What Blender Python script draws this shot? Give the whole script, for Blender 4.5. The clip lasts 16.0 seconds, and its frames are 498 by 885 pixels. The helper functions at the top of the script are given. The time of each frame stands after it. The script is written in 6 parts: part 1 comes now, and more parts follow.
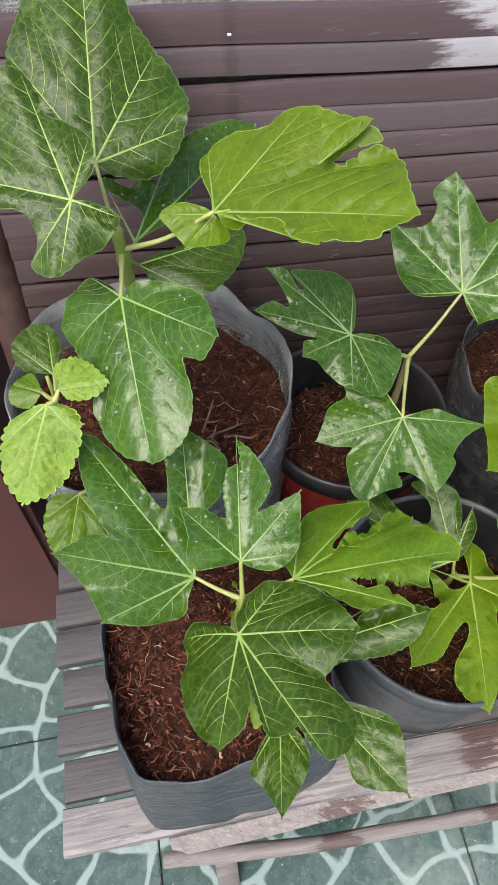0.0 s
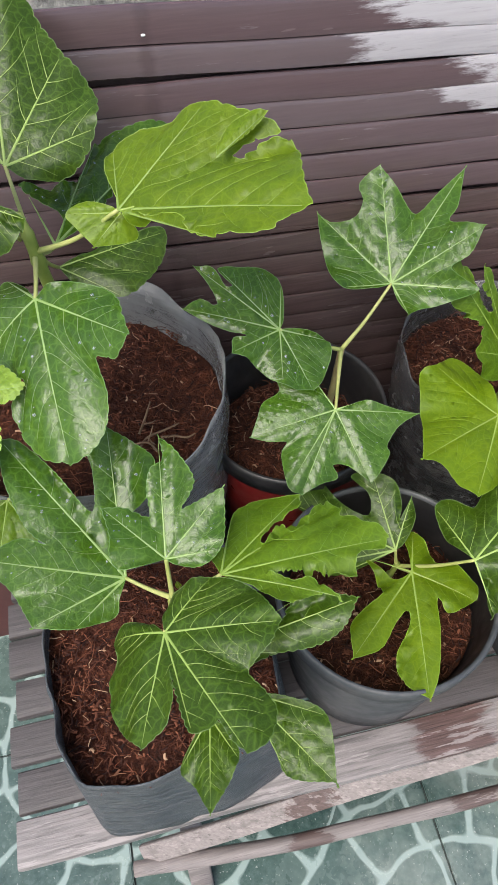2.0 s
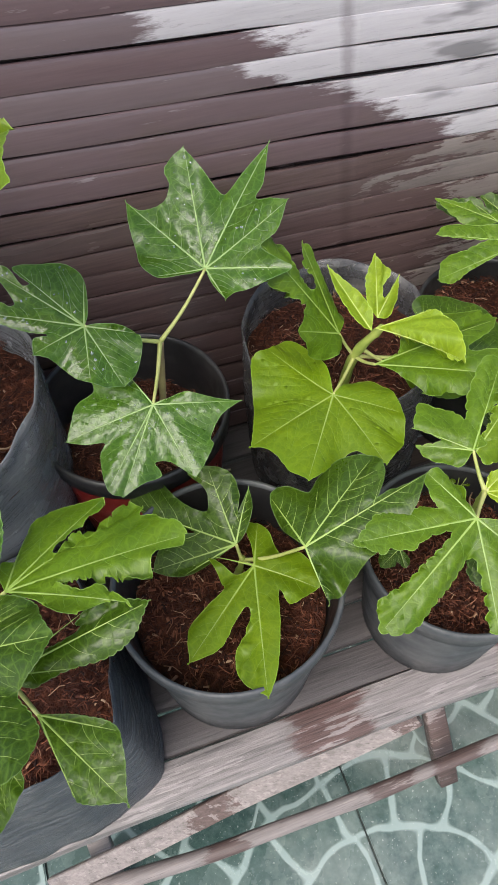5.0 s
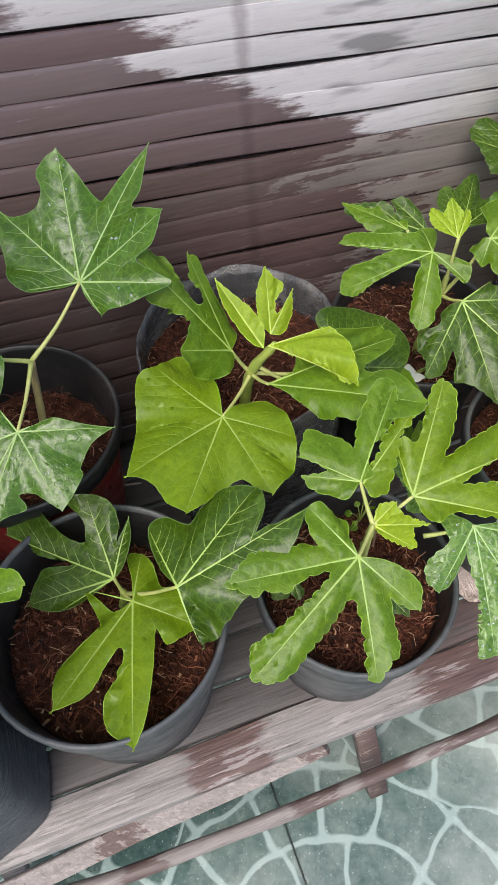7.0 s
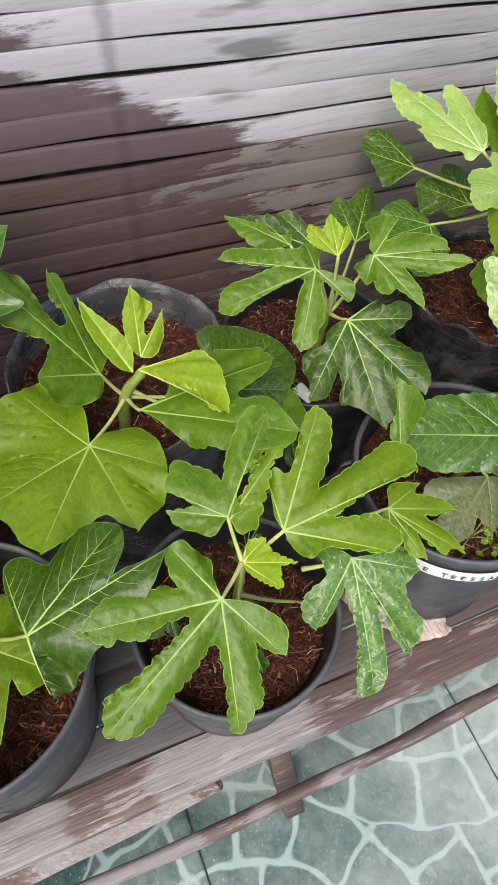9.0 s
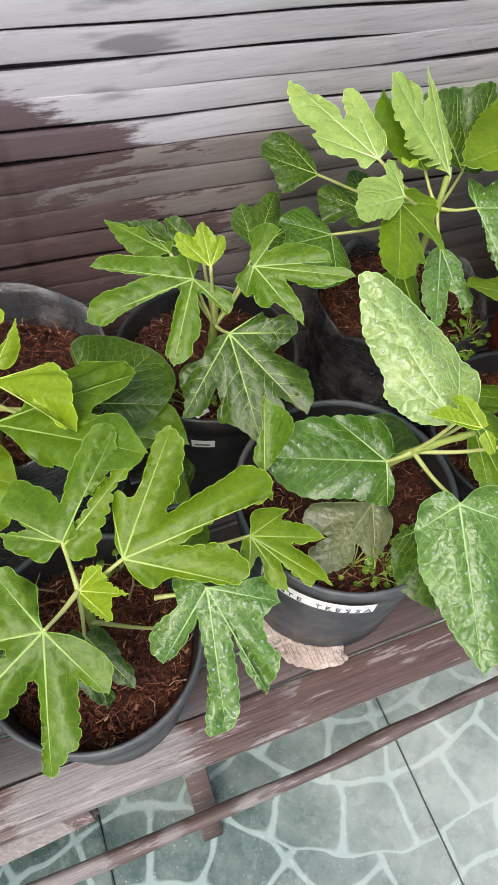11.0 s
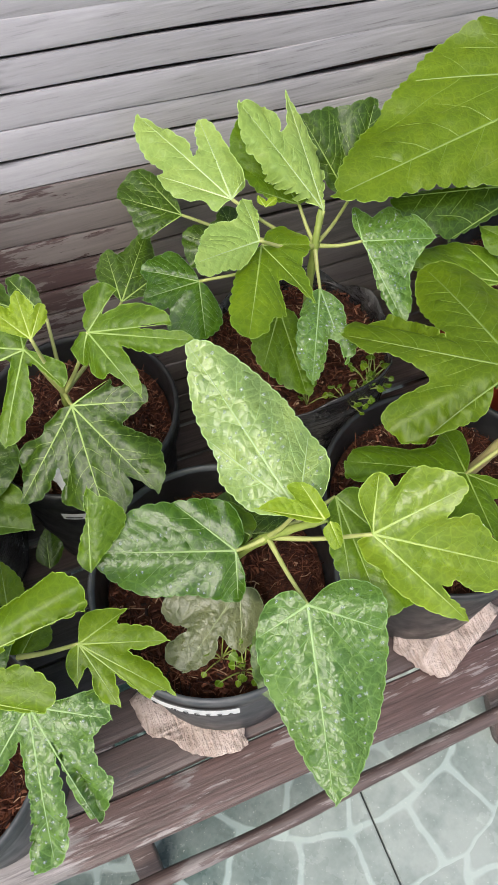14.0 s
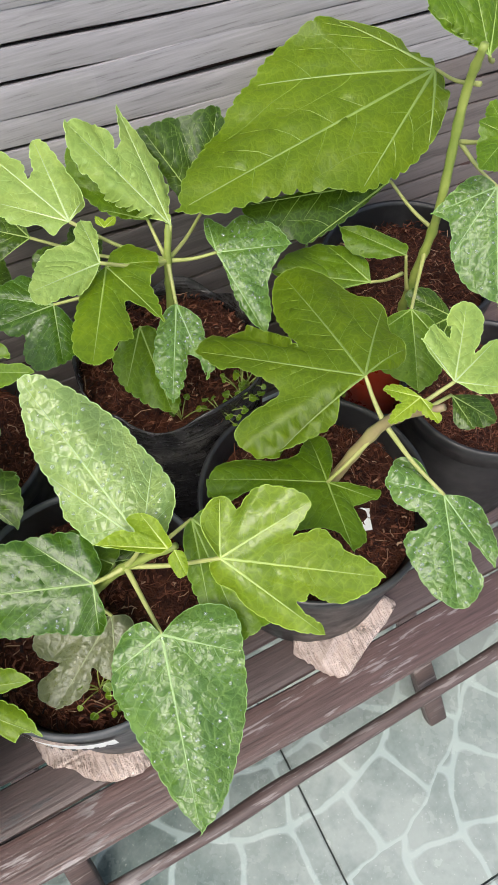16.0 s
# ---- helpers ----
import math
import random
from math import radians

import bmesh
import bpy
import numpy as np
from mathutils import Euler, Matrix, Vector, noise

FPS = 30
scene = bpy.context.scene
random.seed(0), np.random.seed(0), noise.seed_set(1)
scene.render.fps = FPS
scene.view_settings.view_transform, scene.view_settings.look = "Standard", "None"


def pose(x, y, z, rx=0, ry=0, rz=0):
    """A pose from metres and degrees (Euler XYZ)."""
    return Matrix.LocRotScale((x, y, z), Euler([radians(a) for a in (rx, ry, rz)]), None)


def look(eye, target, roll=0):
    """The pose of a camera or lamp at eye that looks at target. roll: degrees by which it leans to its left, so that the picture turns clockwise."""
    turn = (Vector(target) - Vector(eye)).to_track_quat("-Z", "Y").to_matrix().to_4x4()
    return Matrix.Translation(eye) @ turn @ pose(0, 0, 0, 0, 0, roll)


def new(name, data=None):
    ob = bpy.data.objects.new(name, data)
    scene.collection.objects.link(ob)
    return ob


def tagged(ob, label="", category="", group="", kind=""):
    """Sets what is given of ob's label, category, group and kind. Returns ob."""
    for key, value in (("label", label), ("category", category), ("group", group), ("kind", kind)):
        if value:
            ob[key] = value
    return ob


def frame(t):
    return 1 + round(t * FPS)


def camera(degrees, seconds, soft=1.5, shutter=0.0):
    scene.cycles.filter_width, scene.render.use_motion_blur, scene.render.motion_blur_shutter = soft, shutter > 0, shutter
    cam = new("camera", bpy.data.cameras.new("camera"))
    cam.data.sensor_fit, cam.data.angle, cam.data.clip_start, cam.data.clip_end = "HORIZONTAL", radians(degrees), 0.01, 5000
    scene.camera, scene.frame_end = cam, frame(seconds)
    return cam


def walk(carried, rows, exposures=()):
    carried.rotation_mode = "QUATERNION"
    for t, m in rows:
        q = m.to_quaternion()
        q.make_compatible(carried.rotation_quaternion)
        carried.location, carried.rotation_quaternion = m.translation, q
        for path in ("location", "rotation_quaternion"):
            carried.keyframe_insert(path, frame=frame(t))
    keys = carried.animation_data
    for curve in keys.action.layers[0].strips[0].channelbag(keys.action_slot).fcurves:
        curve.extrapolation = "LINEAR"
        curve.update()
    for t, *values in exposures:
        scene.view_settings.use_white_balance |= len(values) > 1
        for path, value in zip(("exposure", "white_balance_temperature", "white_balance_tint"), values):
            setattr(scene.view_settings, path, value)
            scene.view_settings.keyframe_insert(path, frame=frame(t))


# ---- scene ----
# camera and its way along the bench
cam = camera(40.4, 16.0, soft=1.2)
PATH = [
    (0, (0.102, 0.594, 1.038), (0.308, 1.734, -0.592), -0.0),
    (0.5, (0.105, 0.591, 1.036), (0.311, 1.731, -0.595), -0.6),
    (1, (0.117, 0.589, 1.037), (0.343, 1.724, -0.595), -0.3),
    (1.5, (0.129, 0.586, 1.036), (0.373, 1.724, -0.591), -0.5),
    (2, (0.138, 0.582, 1.034), (0.391, 1.726, -0.587), -0.7),
    (2.5, (0.152, 0.58, 1.03), (0.408, 1.732, -0.585), -1.2),
    (3, (0.176, 0.573, 1.026), (0.433, 1.732, -0.584), -1.9),
    (3.5, (0.196, 0.567, 1.021), (0.478, 1.73, -0.581), -2.4),
    (4, (0.211, 0.557, 1.018), (0.543, 1.706, -0.586), -1.7),
    (4.2, (0.214, 0.553, 1.015), (0.559, 1.698, -0.588), -1.9),
    (6.3, (0.305, 0.581, 1.005), (0.674, 1.657, -0.64), -1.4),
    (6.5, (0.312, 0.577, 1.001), (0.691, 1.648, -0.645), -1.0),
    (7, (0.326, 0.582, 1.002), (0.715, 1.641, -0.65), -0.0),
    (7.5, (0.344, 0.589, 1.001), (0.762, 1.638, -0.649), 1.4),
    (8, (0.35, 0.589, 0.998), (0.806, 1.623, -0.652), 3.1),
    (8.5, (0.36, 0.594, 0.996), (0.853, 1.604, -0.659), 4.5),
    (9, (0.395, 0.593, 0.994), (0.899, 1.594, -0.662), 4.8),
    (9.5, (0.43, 0.586, 0.992), (0.93, 1.585, -0.668), 5.3),
    (9.7, (0.442, 0.586, 0.99), (0.943, 1.583, -0.67), 5.7),
    (11.8, (0.528, 0.574, 0.985), (0.985, 1.59, -0.677), 4.1),
    (12, (0.537, 0.572, 0.988), (0.984, 1.589, -0.676), 3.6),
    (12.5, (0.565, 0.56, 0.983), (0.987, 1.584, -0.682), 2.3),
    (13, (0.588, 0.556, 0.978), (0.976, 1.594, -0.687), 0.7),
    (13.5, (0.62, 0.584, 0.977), (1.001, 1.624, -0.688), 0.1),
    (14, (0.646, 0.608, 0.976), (1.019, 1.634, -0.7), -1.8),
    (14.5, (0.672, 0.606, 0.978), (1.073, 1.594, -0.714), -3.2),
    (15, (0.7, 0.596, 0.98), (1.139, 1.557, -0.718), -2.6),
    (15.5, (0.713, 0.596, 0.98), (1.162, 1.553, -0.718), -2.1),
    (16, (0.717, 0.599, 0.982), (1.176, 1.552, -0.715), -1.7),
]
walk(cam, [(t, look(eye, target, roll)) for t, eye, target, roll in PATH], exposures=[(0.0, 0.88), (3.5, 0.82), (7.5, 0.80), (12, 0.74), (14, 0.68), (16, 0.68)])

# world and light: bright hazy daylight
world = bpy.data.worlds.new("sky")
scene.world = world
world.use_nodes = True
wn = world.node_tree
sky = wn.nodes.new("ShaderNodeTexSky")
sky.sky_type = "NISHITA"
sky.sun_disc = False
sky.sun_elevation, sky.sun_rotation = radians(57), radians(222)
sky.air_density, sky.dust_density, sky.ozone_density = 1.0, 4.0, 1.0
wn.links.new(sky.outputs[0], wn.nodes["Background"].inputs[0])
wn.nodes["Background"].inputs[1].default_value = 0.15
sun = new("sun", bpy.data.lights.new("sun", "SUN"))
sun.data.energy, sun.data.angle, sun.data.color = 1.75, radians(40), (1.0, 0.97, 0.93)
sun.matrix_world = look((-0.75, -0.6, 3.2), (0.5, 0.8, 0.4))


# ---- materials ----
class Mat:
    """Small helper round a node tree."""

    def __init__(self, name, rough=0.6, metal=0.0, spec=0.5):
        self.m = bpy.data.materials.new(name)
        self.m.use_nodes = True
        self.n, self.l = self.m.node_tree.nodes, self.m.node_tree.links
        self.b = self.n["Principled BSDF"]
        self.b.inputs["Roughness"].default_value = rough
        self.b.inputs["Metallic"].default_value = metal
        self.b.inputs["Specular IOR Level"].default_value = spec
        self.co = self.n.new("ShaderNodeTexCoord").outputs["Object"]

    def put(self, sock, v):
        if hasattr(v, "is_output"):
            self.l.new(v, sock)
        elif isinstance(v, tuple) and len(v) == 3 and sock.type == "RGBA":
            sock.default_value = (*v, 1)
        else:
            sock.default_value = v

    def math(self, op, a, b=0.0, c=0.0):
        nd = self.n.new("ShaderNodeMath")
        nd.operation = op
        for s, v in zip(nd.inputs, (a, b, c)):
            self.put(s, v)
        return nd.outputs[0]

    def scaled(self, sc, src=None):
        nd = self.n.new("ShaderNodeMapping")
        self.l.new(src or self.co, nd.inputs[0])
        nd.inputs["Scale"].default_value = sc
        return nd.outputs[0]

    def noise(self, scale, detail=4.0, rough=0.55, src=None, dist=0.0):
        nd = self.n.new("ShaderNodeTexNoise")
        self.l.new(src or self.co, nd.inputs["Vector"])
        for k, v in (("Scale", scale), ("Detail", detail), ("Roughness", rough), ("Distortion", dist)):
            nd.inputs[k].default_value = v
        return nd.outputs["Fac"]

    def ramp(self, f, stops):
        nd = self.n.new("ShaderNodeValToRGB")
        self.l.new(f, nd.inputs[0])
        e = nd.color_ramp.elements
        while len(e) < len(stops):
            e.new(0.5)
        for x, (p, c) in zip(e, stops):
            x.position = p
            x.color = (*c, 1) if isinstance(c, tuple) else (c, c, c, 1)
        return nd.outputs[0]

    def mix(self, f, a, b, mode="MIX"):
        nd = self.n.new("ShaderNodeMix")
        nd.data_type, nd.blend_type = "RGBA", mode
        self.put(nd.inputs[0], f), self.put(nd.inputs[6], a), self.put(nd.inputs[7], b)
        return nd.outputs[2]

    def color(self, v):
        self.put(self.b.inputs["Base Color"], v)

    def rough(self, v):
        self.put(self.b.inputs["Roughness"], v)

    def bump(self, h, strength=0.3, dist=0.001):
        nd = self.n.new("ShaderNodeBump")
        nd.inputs["Strength"].default_value, nd.inputs["Distance"].default_value = strength, dist
        self.l.new(h, nd.inputs["Height"])
        self.l.new(nd.outputs[0], self.b.inputs["Normal"])

    def random(self):
        return self.n.new("ShaderNodeObjectInfo").outputs["Random"]


def leaf_material(name, deep, light, wet=0.2, rough=0.3, quilt=0.5, net=0.35, gloss=0.5):
    """Leathery fig blade: blotchy green, a fine net of small veins, quilted relief, wet beads where it was sprayed."""
    LEAF_LIGHT[name[5:]] = light
    m = Mat(name, rough, spec=gloss)
    move = m.n.new("ShaderNodeVectorMath")
    move.operation = "MULTIPLY_ADD"
    rnd = m.n.new("ShaderNodeCombineXYZ")
    for k in range(3):
        m.l.new(m.math("MULTIPLY", m.random(), 3.0 + 2.0 * k), rnd.inputs[k])
    m.l.new(m.co, move.inputs[0])
    move.inputs[1].default_value = (1, 1, 1)
    m.l.new(rnd.outputs[0], move.inputs[2])
    co = m.co = move.outputs[0]
    big, fine = m.noise(20, 3), m.noise(340, 4)
    base = m.mix(m.ramp(big, [(0.32, 0.0), (0.68, 1.0)]), deep, light)
    base = m.mix(m.math("MULTIPLY", m.random(), 0.4), base, (0.75 * deep[0], 0.8 * deep[1], 0.9 * deep[2]))
    base = m.mix(m.ramp(m.noise(60, 4, 0.6), [(0.45, 0.0), (0.72, 0.5)]), base, (1.25 * light[0], 1.08 * light[1], 0.8 * light[2]))
    base = m.mix(m.ramp(fine, [(0.40, 0.25), (0.60, 0.0)]), base, tuple(0.55 * c for c in deep))
    bend = m.n.new("ShaderNodeVectorMath")
    bend.operation = "MULTIPLY_ADD"
    wob = m.n.new("ShaderNodeTexNoise")
    m.l.new(co, wob.inputs["Vector"])
    wob.inputs["Scale"].default_value = 130
    m.l.new(wob.outputs["Color"], bend.inputs[0])
    bend.inputs[1].default_value = (0.005, 0.005, 0.005)
    m.l.new(co, bend.inputs[2])
    cells = []
    for sc in (150, 420):
        c = m.n.new("ShaderNodeTexVoronoi")
        c.feature = "DISTANCE_TO_EDGE"
        c.inputs["Scale"].default_value = sc
        m.l.new(m.scaled((1, 1, 0.15), bend.outputs[0]), c.inputs["Vector"])
        cells.append(c.outputs["Distance"])
    lines = m.math("MAXIMUM", m.ramp(cells[0], [(0.0, 1.0), (0.10, 0.0)]), m.ramp(cells[1], [(0.0, 0.45), (0.10, 0.0)]))
    base = m.mix(m.math("MULTIPLY", lines, net), base, (min(1, 1.9 * light[0] + 0.02), min(1, 1.7 * light[1] + 0.03), min(1, 1.6 * light[2] + 0.01)))
    patch = m.ramp(m.noise(15, 3, 0.6), [(0.46, 0.0), (0.64, 1.0)])
    bead = m.ramp(m.noise(360, 2, 0.5), [(0.54, 0.0), (0.64, 1.0)])
    beads = m.math("MULTIPLY", m.math("MULTIPLY", patch, bead), wet)
    m.color(base)
    dry = m.ramp(m.noise(45, 4), [(0.3, rough - 0.01), (0.7, rough + 0.05)])
    m.rough(m.mix(beads, dry, (0.10, 0.10, 0.10)))
    pillow = m.ramp(cells[0], [(0.0, 0.0), (0.45, 1.0)])
    h = m.math("ADD", m.math("MULTIPLY", pillow, quilt), m.math("MULTIPLY", m.noise(70, 3), 0.55 * quilt))
    h = m.math("ADD", h, m.math("MULTIPLY", m.ramp(cells[1], [(0.0, 0.0), (0.4, 1.0)]), 0.10 * quilt + 0.05))
    h = m.math("ADD", h, m.math("MULTIPLY", beads, 0.40))
    m.bump(h, 1.0, 0.0010)
    # thin blades let some light through
    tr = m.n.new("ShaderNodeBsdfTranslucent")
    tr.inputs[0].default_value = (min(1, 2.2 * light[0]), min(1, 1.9 * light[1]), 1.1 * light[2], 1)
    mx = m.n.new("ShaderNodeMixShader")
    mx.inputs[0].default_value = 0.28
    m.l.new(m.b.outputs[0], mx.inputs[1]), m.l.new(tr.outputs[0], mx.inputs[2])
    m.l.new(mx.outputs[0], m.n["Material Output"].inputs[0])
    return m.m


LEAF_LIGHT = {}
LEAF = {
    "dark": leaf_material("leaf_dark", (0.021, 0.051, 0.003), (0.043, 0.09, 0.005), 0.15, 0.30, 0.16, 0.6, 0.36),
    "mid": leaf_material("leaf_mid", (0.056, 0.118, 0.005), (0.098, 0.182, 0.007), 0.12, 0.34, 0.2, 0.3, 0.3),
    "lime": leaf_material("leaf_lime", (0.083, 0.152, 0.003), (0.133, 0.222, 0.004), 0.08, 0.36, 0.16, 0.25, 0.3),
    "olive": leaf_material("leaf_olive", (0.074, 0.132, 0.004), (0.118, 0.192, 0.006), 0.08, 0.38, 0.26, 0.25, 0.26),
    "bright": leaf_material("leaf_bright", (0.120, 0.200, 0.010), (0.185, 0.280, 0.020), 0.15, 0.27, 0.2, 0.3, 0.5),
    "young": leaf_material("leaf_young", (0.15, 0.24, 0.008), (0.23, 0.335, 0.014), 0.05, 0.45, 0.3, 0.2, 0.3),
    "pale": leaf_material("leaf_pale", (0.19, 0.305, 0.06), (0.285, 0.405, 0.1), 0.35, 0.4, 0.36, 0.2, 0.42),
    "frost": leaf_material("leaf_frost", (0.165, 0.27, 0.068), (0.26, 0.375, 0.118), 0.9, 0.24, 0.62, 0.3, 0.66),
    "spray": leaf_material("leaf_spray", (0.062, 0.142, 0.024), (0.105, 0.205, 0.038), 0.6, 0.24, 0.5, 0.45, 0.58),
    "blue": leaf_material("leaf_blue", (0.027, 0.076, 0.006), (0.053, 0.124, 0.010), 0.25, 0.22, 0.12, 0.5, 0.46),
    "herb": leaf_material("leaf_herb", (0.130, 0.235, 0.022), (0.205, 0.325, 0.042), 0.1, 0.42, 0.6, 0.3, 0.35),
    "brown": leaf_material("leaf_brown", (0.075, 0.105, 0.04), (0.13, 0.15, 0.07), 0.4, 0.3, 0.35, 0.3, 0.6),
}


def vein_material(name, c):
    m = Mat(name, 0.45)
    m.color(m.mix(m.noise(120), c, tuple(0.75 * x for x in c)))
    return m.m


VEIN = {"herb": vein_material("vein_herb", (0.30, 0.44, 0.11)), "dark": vein_material("vein_dark", (0.27, 0.39, 0.085)), "mid": vein_material("vein_mid", (0.25, 0.37, 0.07)),
        "lime": vein_material("vein_lime", (0.29, 0.40, 0.07)), "bright": vein_material("vein_bright", (0.36, 0.47, 0.11)), "young": vein_material("vein_young", (0.48, 0.58, 0.12)),
        "olive": vein_material("vein_olive", (0.19, 0.28, 0.05)), "frost": vein_material("vein_frost", (0.36, 0.48, 0.18)), "pale": vein_material("vein_pale", (0.45, 0.56, 0.24)), "spray": vein_material("vein_spray", (0.26, 0.40, 0.13)),
        "blue": vein_material("vein_blue", (0.22, 0.34, 0.09)), "brown": vein_material("vein_brown", (0.24, 0.28, 0.12))}


MARGIN = {k: vein_material("margin_" + k, tuple(1.5 * c + 0.012 for c in LEAF_LIGHT[k])) for k in VEIN}


def stem_material(name, a, b):
    m = Mat(name, 0.5)
    m.color(m.mix(m.ramp(m.noise(45, 4), [(0.35, 0.0), (0.65, 1.0)]), a, b))
    m.bump(m.noise(300), 0.3, 0.001)
    return m.m


STEM_GREEN = stem_material("stem_green", (0.17, 0.23, 0.04), (0.27, 0.32, 0.07))
STEM_WOODY = stem_material("stem_woody", (0.20, 0.14, 0.08), (0.28, 0.25, 0.10))
TWIG = stem_material("twig", (0.10, 0.055, 0.03), (0.24, 0.16, 0.09))
PETIOLE = stem_material("petiole", (0.29, 0.33, 0.09), (0.38, 0.39, 0.14))


def soil_material():
    m = Mat("coir_soil", 0.9, spec=0.2)
    c = m.ramp(m.noise(150, 6, 0.7), [(0.32, (0.010, 0.004, 0.003)), (0.5, (0.060, 0.018, 0.009)), (0.75, (0.17, 0.058, 0.028))])
    m.color(m.mix(m.ramp(m.noise(18, 3), [(0.4, 0.0), (0.7, 0.6)]), c, (0.03, 0.012, 0.008)))
    m.bump(m.noise(170, 5, 0.7), 1.0, 0.006)
    return m.m


SOIL = soil_material()


def fibre_material():
    m = Mat("coir_fibre", 0.8, spec=0.3)
    nd = m.n.new("ShaderNodeNewGeometry")
    m.color(m.ramp(nd.outputs["Random Per Island"], [(0.0, (0.012, 0.004, 0.003)), (0.5, (0.066, 0.020, 0.010)), (0.93, (0.17, 0.060, 0.030)), (1.0, (0.38, 0.25, 0.16))]))
    return m.m


FIBRE = fibre_material()


def plastic(name, c, rough, dust=0.25, alpha=1.0, crease=0.0):
    m = Mat(name, rough)
    d = m.ramp(m.noise(30, 5, 0.65), [(0.45, 0.0), (0.8, 1.0)])
    m.color(m.mix(m.math("MULTIPLY", d, dust), c, (0.32, 0.30, 0.28)))
    m.rough(m.ramp(m.noise(55, 4), [(0.3, max(0.08, rough - 0.12)), (0.75, rough + 0.2)]))
    h = m.math("MULTIPLY", m.noise(70, 3), 0.12)
    if crease:
        h = m.math("ADD", h, m.math("MULTIPLY", m.noise(16, 5, 0.6, m.scaled((0.8, 0.8, 11)), 0.9), crease))
    m.bump(h, 1.0, 0.0026 if crease > 1.5 else 0.0018)
    if alpha < 1:
        m.put(m.b.inputs["Alpha"], m.ramp(m.noise(25, 4), [(0.3, alpha - 0.15), (0.7, min(1.0, alpha + 0.2))]))
    return m.m


POT_BLACK = plastic("pot_black", (0.014, 0.014, 0.015), 0.40, 0.10)
POT_GREY = plastic("pot_grey", (0.044, 0.049, 0.054), 0.5, 0.25)
POT_RED = plastic("pot_red", (0.17, 0.014, 0.011), 0.35, 0.05)
POT_ORANGE = plastic("pot_orange", (0.50, 0.05, 0.018), 0.35, 0.05)
BAG_GREY = plastic("bag_grey", (0.047, 0.056, 0.065), 0.42, 0.12, crease=2.5)
BAG_CLEAR = plastic("bag_clear", (0.17, 0.175, 0.18), 0.16, 0.3, 0.82, crease=1.0)
BAG_SMOKE = plastic("bag_smoke", (0.060, 0.060, 0.064), 0.15, 0.5, 0.9, crease=1.0)
BAG_BLACK = plastic("bag_black", (0.020, 0.019, 0.020), 0.2, 0.35, crease=1.3)


